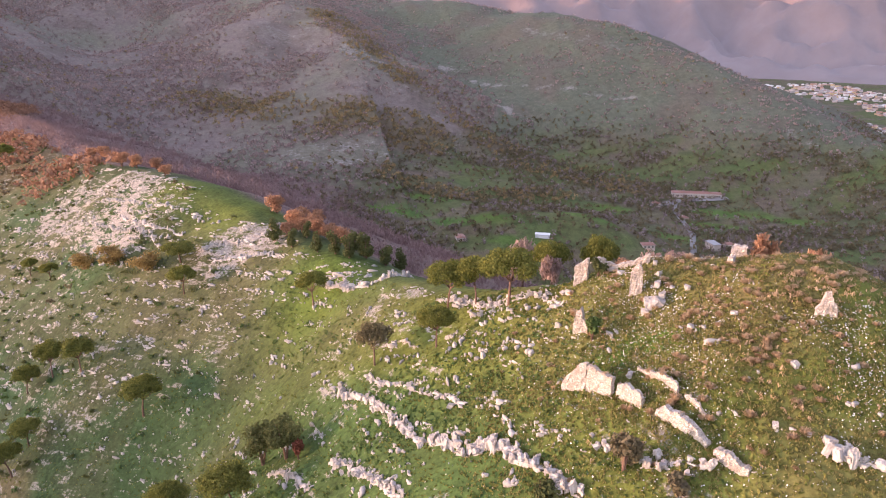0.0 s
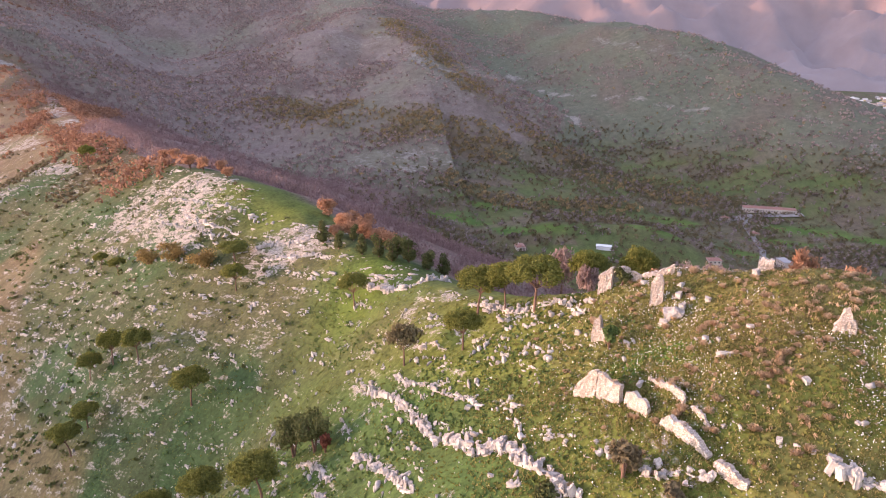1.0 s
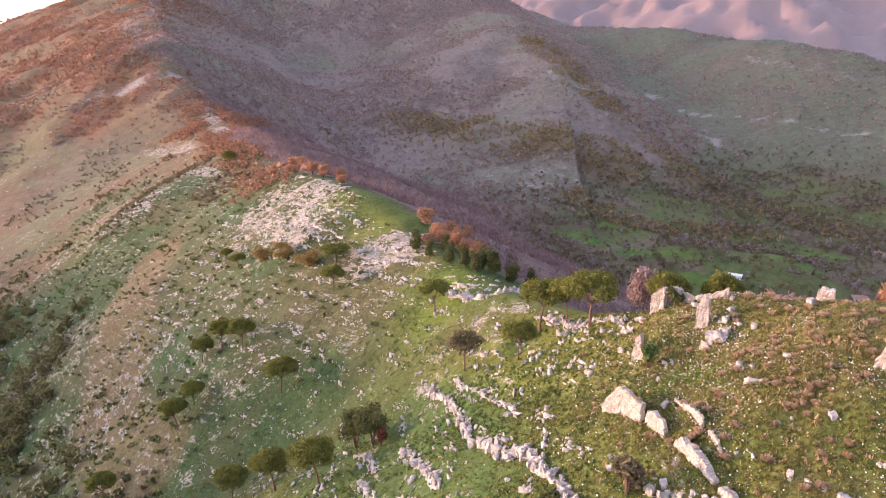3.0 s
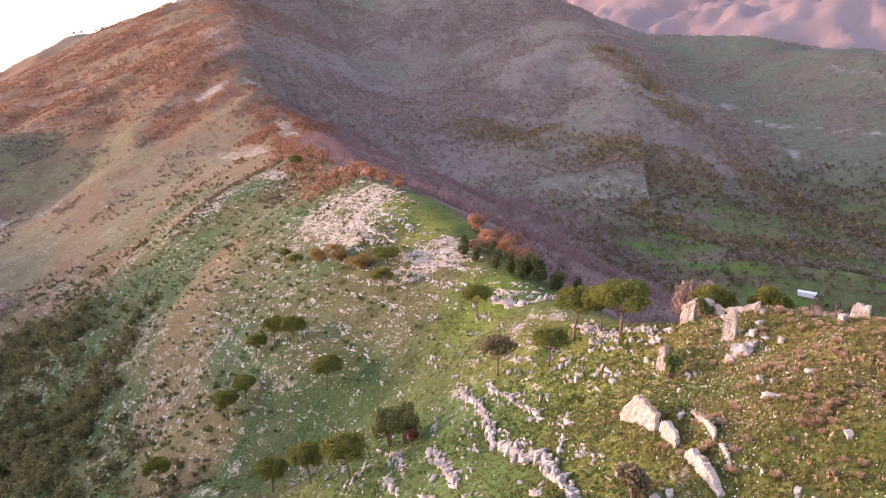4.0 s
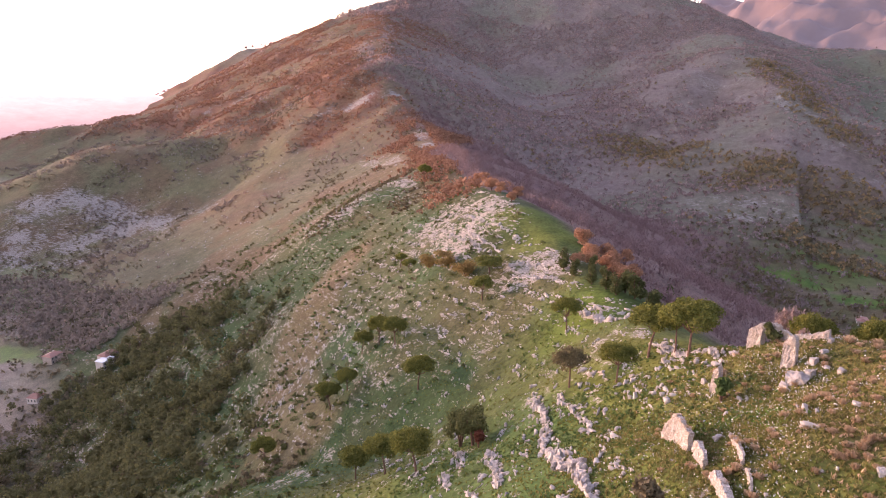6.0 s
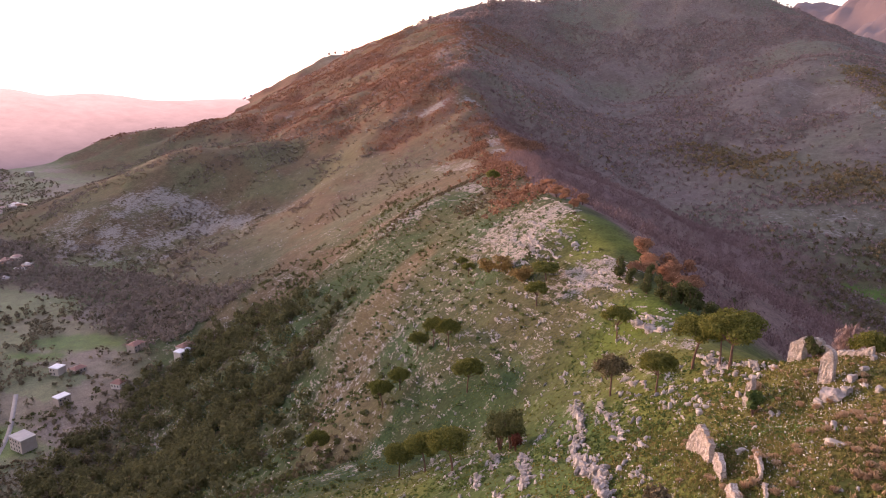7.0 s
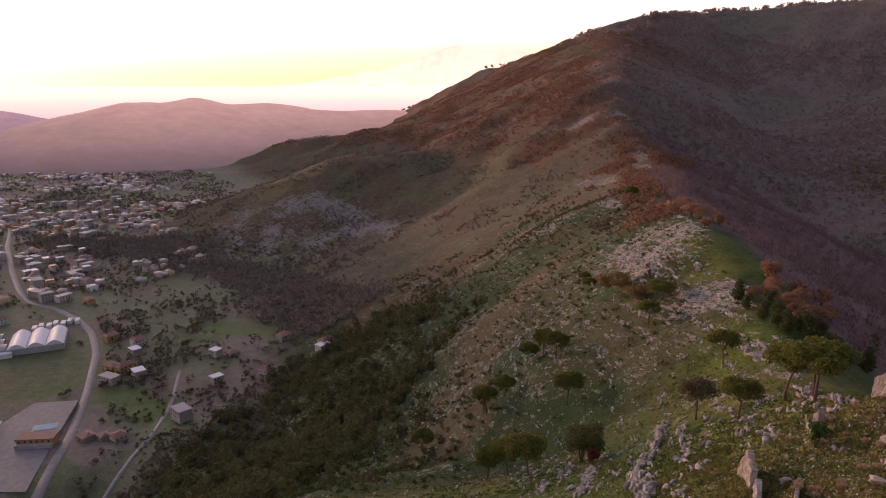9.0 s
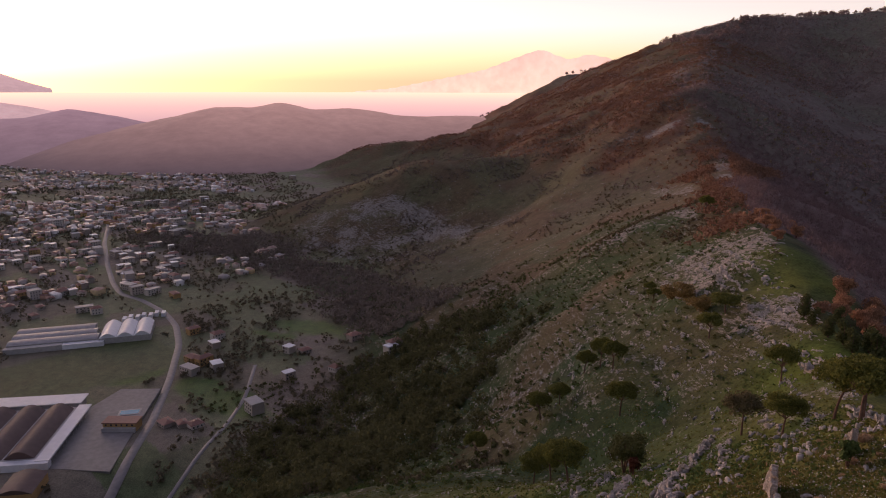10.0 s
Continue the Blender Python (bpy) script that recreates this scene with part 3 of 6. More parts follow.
TILES = plain("clay_roof_tiles", (0.19, 0.085, 0.06), (0.36, 0.19, 0.14), 1.5, 0.6, 0.4, per_object=0.5)
WHITE_METAL = plain("white_sheet_metal", (0.66, 0.67, 0.68), (0.84, 0.84, 0.84), 4.0, 0.38, 0.05)
GREY_ROOF = plain("grey_roofing", (0.24, 0.23, 0.23), (0.38, 0.37, 0.36), 4.0, 0.45, 0.1)
RUST_ROOF = plain("rusty_brown_roofing", (0.085, 0.050, 0.042), (0.155, 0.095, 0.078), 5.0, 0.6, 0.2)
CONCRETE = plain("pale_concrete", (0.34, 0.32, 0.30), (0.50, 0.48, 0.45), 3.0, 0.6, 0.1)
ASPHALT = plain("worn_asphalt", (0.16, 0.15, 0.145), (0.28, 0.265, 0.25), 4.0, 0.55, 0.1)
GLASS = plain("dark_panes", (0.03, 0.035, 0.04), (0.07, 0.075, 0.08), 2.0, 0.15, 0)
POOL = plain("pool_water", (0.12, 0.36, 0.46), (0.16, 0.44, 0.55), 3.0, 0.1, 0.05)


# ---- building blocks ----
def part(name, bm, material, parent=None, label=""):
    me = bpy.data.meshes.new(name)
    bm.to_mesh(me)
    bm.free()
    me.materials.append(material)
    ob = new(name, me)
    ob.parent = parent
    if label:
        ob["label"] = label
    return ob


def mesh_of(name, verts, faces, material, shade=False):
    """A mesh from arrays: verts n x 3, faces m x 3 or m x 4."""
    me = bpy.data.meshes.new(name)
    n = faces.shape[1]
    me.vertices.add(len(verts))
    me.vertices.foreach_set("co", np.asarray(verts, float).ravel())
    me.loops.add(faces.size)
    me.loops.foreach_set("vertex_index", faces.ravel().astype(int))
    me.polygons.add(len(faces))
    me.polygons.foreach_set("loop_start", np.arange(0, faces.size, n))
    if shade:
        me.polygons.foreach_set("use_smooth", np.ones(len(faces), bool))
    me.update(calc_edges=True)
    me.materials.append(material)
    return me


def ground_z(x, y):
    return float(height(np.array([x]), np.array([y]))[0])


def leaf_cards(rng, centres, radii, count, size, shell=0.45, lean=None):
    """Small irregular leaf clumps spread through ellipsoids. lean: (width, length) of upright twigs instead."""
    c, r = np.repeat(centres, count, 0), np.repeat(radii, count, 0)
    n = len(c)
    d = rng.normal(size=(n, 3))
    d /= np.linalg.norm(d, axis=1)[:, None]
    p = c + d * r * (rng.random((n, 1)) ** shell)
    s = np.repeat(np.broadcast_to(size, len(centres)), count)[:, None] * rng.uniform(0.55, 1.35, (n, 1))
    if lean:
        a = rng.normal(size=(n, 3)) * (1, 1, 0.1)
        b = rng.normal(size=(n, 3)) * 0.45 + (0, 0, 1)
    else:
        a = rng.normal(size=(n, 3))
        b = np.cross(a, d + rng.normal(size=(n, 3)) * 0.6)
    a /= np.linalg.norm(a, axis=1)[:, None] + 1e-9
    b /= np.linalg.norm(b, axis=1)[:, None] + 1e-9
    w, l = lean if lean else (1, 1)
    a, b = a * s * w * 0.5, b * s * l * 0.5
    q = np.stack([p - a - b, p + a - b, p + a + b, p - a + b], 1)
    q += rng.normal(size=q.shape) * s[:, None] * 0.12
    return q.reshape(-1, 3), np.arange(n * 4).reshape(n, 4)


def stuff(name, verts, faces, material, label, category):
    return tagged(new(name, mesh_of(name, verts, faces, material)), label, category, kind="stuff")


def join(pieces):
    verts, faces, at = [], [], 0
    for v, f in pieces:
        verts.append(v), faces.append(f + at)
        at += len(v)
    return np.concatenate(verts), np.concatenate(faces)


def tube(bm, points, radii, sides=8):
    """A tapered, bent limb."""
    rings = []
    for i, (p, r) in enumerate(zip(points, radii)):
        way = (Vector(points[min(i + 1, len(points) - 1)]) - Vector(points[max(i - 1, 0)])).normalized()
        turn = way.to_track_quat("Z", "Y").to_matrix()
        rings.append([bm.verts.new(Vector(p) + turn @ Vector((r * math.cos(a), r * math.sin(a), 0))) for a in (2 * math.pi * k / sides for k in range(sides))])
    for a, b in zip(rings[:-1], rings[1:]):
        for k in range(sides):
            bm.faces.new((a[k], a[(k + 1) % sides], b[(k + 1) % sides], b[k]))
    bm.faces.new(rings[-1])


def box(bm, x0, x1, y0, y1, z0, z1):
    v = [bm.verts.new((x, y, z)) for z in (z0, z1) for x, y in ((x0, y0), (x1, y0), (x1, y1), (x0, y1))]
    for f in ((0, 3, 2, 1), (4, 5, 6, 7), (0, 1, 5, 4), (1, 2, 6, 5), (2, 3, 7, 6), (3, 0, 4, 7)):
        bm.faces.new([v[k] for k in f])


# ---- rocks ----
def rock_mesh(name, seed, detail, material, blocky=0.5, squash=(1, 1, 1)):
    """A broken limestone block: a lump cut by a few planes, then roughened."""
    rng = np.random.default_rng(seed)
    bm = bmesh.new()
    bmesh.ops.create_icosphere(bm, subdivisions=detail, radius=1.0)
    turn = Matrix.Rotation(rng.uniform(0, 3), 3, 'Z') @ Matrix.Rotation(rng.normal() * 0.15, 3, 'X')
    cuts = [(turn @ Vector(w), rng.uniform(0.42, 0.72)) for w in ((1, 0, 0), (-1, 0, 0), (0, 1, 0), (0, -1, 0), (0, 0, 1), (0, 0, -1))]
    cuts += [(Vector(rng.normal(size=3)).normalized(), rng.uniform(0.55, 0.85)) for _ in range(8)]
    for v in bm.verts:
        for way, off in cuts:
            over = v.co.dot(way) - off
            if over > 0:
                v.co -= way * over
        n = Vector((seed * 7.1, 0, 0))
        flute = abs(noise.noise(Vector((v.co.x * 3.4, v.co.y * 3.4, v.co.z * 0.6)) + n))
        v.co *= 1.0 + 0.30 * blocky - 0.75 * blocky * flute
        v.co += Vector(noise.noise_vector(v.co * 3.7 + n)) * 0.10
        v.co = Vector((v.co.x * squash[0], v.co.y * squash[1], v.co.z * squash[2]))
    me = bpy.data.meshes.new(name)
    bm.to_mesh(me)
    bm.free()
    me.materials.append(material)
    return me


def mesh_arrays(me):
    v = np.empty(len(me.vertices) * 3)
    me.vertices.foreach_get("co", v)
    f = np.array([p.vertices[:] for p in me.polygons])
    return v.reshape(-1, 3), f


BOULDERS = [rock_mesh("boulder", 10 + k, 3, LIMESTONE, 0.6, ((1, 0.8, 1.1), (0.8, 0.7, 1.35), (1.3, 0.8, 0.8), (1, 1, 0.9))[k % 4]) for k in range(8)]
SMALL = [mesh_arrays(rock_mesh("small_rock", 40 + k, 2, ROCKS, 0.6, ((1, 0.8, 1), (0.8, 0.7, 1.4), (1.3, 0.8, 0.8))[k % 3])) for k in range(6)]
PEBBLES = [mesh_arrays(rock_mesh("pebble", 60 + k, 1, ROCKS, 0.6, ((1, 0.8, 1), (0.8, 0.7, 1.3), (1.3, 0.9, 0.7))[k % 3])) for k in range(6)]


def boulder(x, y, size, turn, stretch=1.0, k=0):
    ob = new("boulder", BOULDERS[k % len(BOULDERS)])
    ob.matrix_basis = pose(x, y, ground_z(x, y) + size * 0.25, 0, 0, math.degrees(turn)) @ Matrix.Diagonal((size, size, size * stretch, 1))
    return tagged(ob, "pale weathered limestone boulder standing out of the grass", "boulder", "limestone boulders on the slope")


# Rock ledges that run along the slope: way, spacing, size, height over width
LEDGES = [
    ([(-20, 114), (-14, 105), (-8, 94), (-3, 84), (1, 78), (5, 73)], 0.95, 1.05, 1.35),
    ([(5, 75), (8, 70), (11, 66), (14, 62), (15, 60)], 0.8, 1.15, 1.3),
    ([(-26, 124), (-19, 111)], 1.5, 0.8, 1.1), ([(-14, 112), (-8, 101), (-1, 93), (3, 86)], 1.3, 0.8, 1.0),
    ([(11, 73), (15, 69)], 1.1, 0.7, 0.9), ([(16, 67), (20, 63)], 1.1, 0.8, 0.9), ([(21, 62), (27, 59)], 0.8, 0.9, 1.2),
    ([(33, 61), (37, 59)], 0.8, 0.6, 0.8), ([(38, 58), (42, 55)], 0.8, 1.1, 0.9), ([(41, 62), (44, 60)], 1.2, 0.6, 0.8),
    ([(-17, 91), (-11, 82), (-5, 73)], 1.0, 1.1, 1.1), ([(-28, 158), (-17, 147), (-7, 149)], 1.3, 1.3, 1.2),
    ([(2, 125), (11, 107), (19, 97)], 1.4, 0.9, 0.9), ([(4, 116), (11, 103), (18, 95)], 1.5, 0.8, 0.9),
    ([(1, 107), (7, 100), (13, 88)], 1.6, 0.8, 1.1), ([(-9, 122), (-3, 119)], 1.4, 0.8, 1.0), ([(0, 100), (7, 96)], 1.7, 0.7, 1.2),
    ([(-134, 262), (-100, 228), (-72, 206)], 2.2, 1.3, 0.9), ([(-127, 240), (-91, 207), (-79, 200)], 2.2, 1.2, 0.9), ([(-71, 194), (-58, 191), (-47, 190)], 1.5, 1.2, 0.9), ([(-66, 187), (-46, 178)], 1.7, 1.1, 0.9)]


def ledges():
    """The near ledges block by block; those on the crag are too far off to tell apart."""
    rng = np.random.default_rng(5)
    crag = []
    for way, step, size, tall in LEDGES:
        for a, b in zip(way[:-1], way[1:]):
            long = math.hypot(b[0] - a[0], b[1] - a[1])
            turn = math.atan2(b[1] - a[1], b[0] - a[0])
            for k in range(max(1, int(long / step * 1.35))):
                u = (k + rng.uniform(0.1, 0.9)) * step / 1.35 / long
                x, y = a[0] + u * (b[0] - a[0]) + rng.normal() * 0.45, a[1] + u * (b[1] - a[1]) + rng.normal() * 0.45
                s, h, kind = size * 0.66 * rng.uniform(0.4, 1.25), tall * rng.uniform(0.8, 1.25), int(rng.integers(8))
                if y > 126 or step > 1.4:
                    v, f = SMALL[kind % 6]
                    crag.append((v * (s, s, s * h) + (x, y, ground_z(x, y) + s * 0.25), f))
                else:
                    boulder(x, y, s, turn + rng.normal() * 0.5, h, kind)
    stuff("crag_rocks", *join(crag), ROCKS, "bedded grey-white limestone blocks on the crag", "rocks")


def strata(x, y, z):
    """How strongly bedded rock breaks the turf: bands that follow the slope."""
    band = 0.5 + 0.5 * np.sin((z - 0.03 * x + 0.25 * y) * 1.5 + 2.2 * fbm(x, y, 25, 2, 81))
    patch = 0.3 + 0.7 * smooth(-0.15, 0.3, fbm(x, y, 26, 3, 82))
    return band ** 2 * patch


def on_flank(x, y):
    """1 on the slope that faces the plain, less on top of the mound, 0 behind the ridge."""
    return sunny_side(x, y)


def scattered_rocks():
    rng = np.random.default_rng(6)

    def strew(n, x0, x1, y0, y1, small, large, protos, power, band=0.0, bed=1.0):
        x, y = rng.uniform(x0, x1, n * 6), rng.uniform(y0, y1, n * 6)
        z = height(x, y)
        w = strata(x, y, z) * on_flank(x, y) * (1 - 0.93 * smooth(8, 26, x)) + 0.02 * on_flank(x, y)
        crag = oval(x, y, -120, 245, 62, 17, -45) + 1.5 * oval(x, y, -58, 189, 15, 10, 0) + oval(x, y, -312, 374, 16, 12, 20) + oval(x, y, -290, 410, 34, 5, -30) + 1.2 * oval(x, y, -22, 160, 11, 5, -20) + band * oval(x, y, 6, 99, 21, 9, -58) + 0.6 * oval(x, y, -48, 112, 22, 7, -50) + 0.4 * oval(x, y, -72, 124, 20, 9, -50)
        keep = rng.random(n * 6) < np.clip(w + crag * 0.5 * (0.08 + 0.92 * (np.sin((z - 0.03 * x + 0.25 * y) * 3.2) > 0.1)) * (0.45 + 0.55 * smooth(-0.2, 0.1, fbm(x, y, 14, 3, 84))), 0, 1) * 0.8
        x, y, z = x[keep][:n], y[keep][:n], z[keep][:n]
        s = small + (large - small) * rng.random(len(x)) ** power
        gx, gy = (height(x + 3, y) - z) / 3, (height(x, y + 3) - z) / 3 + 0.28
        strike = np.arctan2(gx - 0.03, -gy)
        out = []
        for k in range(len(x)):
            way = strike[k] + rng.normal() * 0.3
            for member in range(int(rng.integers(2, 6))):
                v, f = protos[int(rng.integers(len(protos)))]
                size = s[k] * (1.0 if member == 0 else rng.uniform(0.35, 0.8))
                along, across = (0, 0) if member == 0 else (rng.normal() * 1.5 * s[k], rng.normal() * 0.6 * s[k])
                a = way + rng.normal() * 0.35
                c, t = math.cos(a), math.sin(a)
                turn = np.array([[c, -t, 0], [t, c, 0], [0, 0, 1]])
                px, py = x[k] + along * math.cos(way) - across * math.sin(way), y[k] + along * math.sin(way) + across * math.cos(way)
                pz = z[k] + gx[k] * (px - x[k]) + (gy[k] - 0.28) * (py - y[k])
                out.append((v * (1.45 * bed, 0.8, 1.0 / bed) * rng.uniform(0.65, 1.35, 3) @ turn.T * size + (px, py, pz + size * 0.02), f))
        return out

    near = strew(850, -60, 50, 45, 170, 0.2, 0.7, SMALL, 2.5) + strew(95, -12, 24, 76, 122, 0.3, 0.85, SMALL, 2, 0.7) + strew(520, -185, -10, 150, 300, 0.4, 0.95, SMALL, 2.0, 0, 1.3) + strew(100, -190, -20, 110, 290, 0.4, 0.9, SMALL, 2.5)
    stuff("scattered_rocks", *join(near), ROCKS, "grey-white limestone rocks strewn over the grassy slope", "rocks")
    tiny = strew(2300, -70, 55, 45, 180, 0.09, 0.36, PEBBLES, 2.5) + strew(2600, -330, -20, 90, 380, 0.18, 0.6, PEBBLES, 2) + strew(1300, -190, -10, 150, 300, 0.3, 0.75, PEBBLES, 2, 0, 1.3) + strew(220, -340, -250, 355, 430, 0.5, 1.1, PEBBLES, 2) + strew(1400, -900, -300, 250, 900, 0.5, 1.3, PEBBLES, 2)
    stuff("loose_stones", *join(tiny), ROCKS, "small pale stones scattered between tufts of grass", "stones")


def rock_ledge(way, tall, deep, seed):
    """A fluted ledge: low bedrock with upright weathered blocks packed along it."""
    rng = np.random.default_rng(seed)
    root = new("rock_ledge")
    pts = []
    for a, b in zip(way[:-1], way[1:]):
        n = max(2, int(math.hypot(b[0] - a[0], b[1] - a[1]) / 0.3))
        pts += [(a[0] + (b[0] - a[0]) * k / n, a[1] + (b[1] - a[1]) * k / n) for k in range(n)]
    p = np.array(pts + [way[-1]])
    d = np.gradient(p, axis=0)
    d /= np.linalg.norm(d, axis=1)[:, None]
    side = np.stack([-d[:, 1], d[:, 0]], 1)
    run = np.arange(len(p)) * 0.3
    p = p + side * (fbm(run, run * 0 + seed, 5.0, 3, 7) * 1.3)[:, None]
    base = height(p[:, 0], p[:, 1])
    swell = np.clip(0.5 + 1.5 * fbm(run, run * 0 + 9 * seed, 4.0, 4, 3), 0.0, 1.3)
    rows = []
    for t, h in ((-0.6, -0.8), (-0.5, 0.1), (-0.42, 0.45), (-0.2, 0.6), (0.2, 0.6), (0.5, 0.4), (0.6, -0.8)):
        flute = np.array([noise.noise(Vector((r * 1.6, seed * 5.0, h * 1.1))) + 0.5 * noise.noise(Vector((r * 4.5, seed * 5.0, h * 2.5))) for r in run])
        q = p + side * (t * deep + flute * 0.5)[:, None]
        rows.append(np.column_stack([q, base + np.where(h > 0, tall * 0.55 * (swell - 0.3) * h + flute * 0.2, h)]))
    v = np.stack(rows, 1)
    n, m = v.shape[:2]
    i = np.arange(n * m).reshape(n, m)
    f = np.stack([i[:-1, :-1], i[1:, :-1], i[1:, 1:], i[:-1, 1:]], -1).reshape(-1, 4)
    core = new("bedrock", mesh_of("bedrock", v.reshape(-1, 3), f, LIMESTONE))
    core.parent = root
    for k in range(int(run[-1] / 0.30)):
        j = int(rng.integers(len(p)))
        if rng.random() > swell[j] + 0.1:
            continue
        s, off = tall * rng.uniform(0.18, 0.62) ** 1.15, rng.normal() * deep * 0.55
        x, y = p[j, 0] + side[j, 0] * off, p[j, 1] + side[j, 1] * off
        block = new("block", BOULDERS[int(rng.integers(8))])
        block.parent = root
        lean = rng.normal(size=2) * 12
        block.matrix_basis = pose(x, y, base[j] + s * 0.35, lean[0], lean[1], math.degrees(math.atan2(d[j, 1], d[j, 0])) + rng.normal() * 30) @ Matrix.Diagonal((s * rng.uniform(0.55, 1.0), s * rng.uniform(0.5, 0.85), s * rng.uniform(0.9, 1.7), 1))
    return tagged(root, "long fluted ledge of pale limestone blocks across the slope", "rock ledge", "limestone ledges")


for n, (way, tall, deep) in enumerate([
        (LEDGES[0][0], 1.5, 0.9), (LEDGES[1][0], 1.7, 1.0), (LEDGES[3][0], 0.8, 0.7), (LEDGES[6][0], 1.3, 0.9), (LEDGES[8][0], 1.3, 1.2), (LEDGES[10][0], 1.3, 1.2),
        (LEDGES[11][0], 1.1, 2.0), ([(-12, 76), (-6, 68), (0, 62)], 1.2, 1.0), ([(-30, 100), (-24, 92), (-20, 86)], 1.0, 0.9), ([(2, 122), (10, 109), (18, 99)], 1.1, 1.0),
        (LEDGES[19][0], 1.2, 1.2), (LEDGES[20][0], 1.1, 1.2), ([(-112, 232), (-95, 214), (-80, 205)], 1.1, 1.3), ([(-105, 221), (-88, 203), (-74, 197)], 1.0, 1.2), ([(-1, 125), (4, 121.5), (10, 114), (15, 104)], 0.85, 1.8), ([(16, 101.5), (19, 96)], 0.8, 1.4), ([(-8, 116), (-4, 112)], 1.0, 1.0), ([(-22, 84), (-16, 76)], 1.2, 1.0)]):
    rock_ledge(way, tall, deep, n + 1)
ledges()
scattered_rocks()


# ---- ruins ----
def ruin_wall(name, a, b, thick, profile, label, seed, category="ruin", sink=0.6, lean=0.0):
    """A broken wall of rubble masonry from a to b; profile gives its height along the way."""
    rng = np.random.default_rng(seed)
    long = math.hypot(b[0] - a[0], b[1] - a[1])
    turn = math.atan2(b[1] - a[1], b[0] - a[0])
    n = max(6, int(long / 0.16))
    bm = bmesh.new()
    base = min(ground_z(*a), ground_z(*b)) - sink
    cols = []
    for i in range(n + 1):
        u = i / n
        top = 0.86 * np.interp(u, [p[0] for p in profile], [p[1] for p in profile]) + rng.normal() * 0.07 + 0.3 * noise.noise(Vector((u * long * 1.1, seed * 3.7, 0))) + ground_z(a[0] + u * (b[0] - a[0]), a[1] + u * (b[1] - a[1])) - base
        foot = np.interp(u, [p[0] for p in profile], [p[2] if len(p) > 2 else 0 for p in profile])
        low = foot + (ground_z(a[0] + u * (b[0] - a[0]), a[1] + u * (b[1] - a[1])) - base if foot > 0 else 0)
        m = 10
        for s in (0, 1):
            cols.append([])
            for j in range(m + 1):
                z = low + (top - low) * j / m
                t = thick * (0.36 + 0.14 * (1 - j / m)) * (1 if s else -1) + lean * z
                jig = noise.noise(Vector((u * long * 1.3 + seed, z * 1.3, s * 9))) * 0.16 + noise.noise(Vector((u * long * 3.4, z * 3.4, s * 5 + seed))) * 0.16
                cols[-1].append(bm.verts.new((u * long + noise.noise(Vector((z * 1.5, seed, u * 3))) * 0.15, t + jig, z)))
    for i in range(n):
        l0, r0, l1, r1 = cols[2 * i], cols[2 * i + 1], cols[2 * i + 2], cols[2 * i + 3]
        for j in range(10):
            bm.faces.new((l0[j], l1[j], l1[j + 1], l0[j + 1]))
            bm.faces.new((r0[j], r0[j + 1], r1[j + 1], r1[j]))
        bm.faces.new((l0[10], l1[10], r1[10], r0[10]))
        bm.faces.new((l0[0], r0[0], r1[0], l1[0]))
    for c in (0, 2 * n):
        l, r = cols[c], cols[c + 1]
        for j in range(10):
            bm.faces.new((l[j], l[j + 1], r[j + 1], r[j]) if c == 0 else (l[j], r[j], r[j + 1], l[j + 1]))
    bmesh.ops.recalc_face_normals(bm, faces=bm.faces)
    ob = part(name, bm, MASONRY)
    ob.matrix_basis = pose(a[0], a[1], base, 0, 0, math.degrees(turn))
    return tagged(ob, label, category)


ruin_wall("ruined_wall", (15.4, 78.4), (17.8, 75.8), 0.8, [(0, 1.2), (0.3, 2.8), (0.55, 3.9), (0.8, 4.4), (1, 4.2)], "tall broken wall of pale rubble masonry with a pointed top", 1)
ruin_wall("ruined_wall", (17.9, 75.5), (20.1, 72.3), 0.8, [(0, 4.0), (0.25, 3.6), (0.6, 3.0), (1, 2.6)], "leaning slab of old masonry wall with dry grass on top", 2)
ruin_wall("ruined_wall", (20.7, 72.0), (22.7, 68.7), 0.7, [(0, 1.7), (0.3, 2.4), (0.7, 2.1), (1, 1.4)], "collapsed slab of pale masonry sloping down the hill", 3)
ruin_wall("ruined_wall", (23.7, 74.9), (26.4, 68.4), 0.4, [(0, 0.3), (0.2, 0.7), (0.6, 1.1), (0.9, 1.4), (1, 1.1)], "long low remnant of a masonry wall in the grass", 4)
ruin_wall("ruined_wall", (27.0, 67.5), (28.2, 64.3), 0.35, [(0, 0.5), (0.6, 0.9), (1, 0.5)], "thin low stump of wall with a dry bush at its end", 5)
ruin_wall("retaining_wall", (23.9, 67.0), (27.5, 61.2), 1.0, [(0, 0.7), (0.15, 1.6), (0.5, 1.5), (0.8, 1.1), (1, 0.5)], "wide sloping retaining wall of pale rubble masonry", 6)
ruin_wall("retaining_wall", (27.9, 60.4), (30.3, 57.4), 0.9, [(0, 0.7), (0.4, 1.5), (0.8, 1.1), (1, 0.4)], "lower end of the broken retaining wall, half buried", 7)
ruin_wall("ruined_tower", (20.4, 100.2), (22.3, 99.4), 1.2, [(0, 3.9), (0.3, 4.1), (0.8, 4.0), (1, 3.8)], "block of a ruined tower in pale masonry on the crest", 8)
ruin_wall("broken_arch", (22.5, 99.3), (24.6, 98.4), 1.0, [(0, 3.7, 2.6), (0.4, 3.6, 3.0), (0.8, 3.0, 2.0), (1, 2.4)], "stump of a broken stone arch overgrown with ivy", 9)
ruin_wall("ruined_wall", (24.7, 98.4), (30.6, 96.2), 0.8, [(0, 2.2), (0.25, 1.2), (0.6, 1.0), (1, 1.5)], "low crumbling wall that runs along the crest", 10)
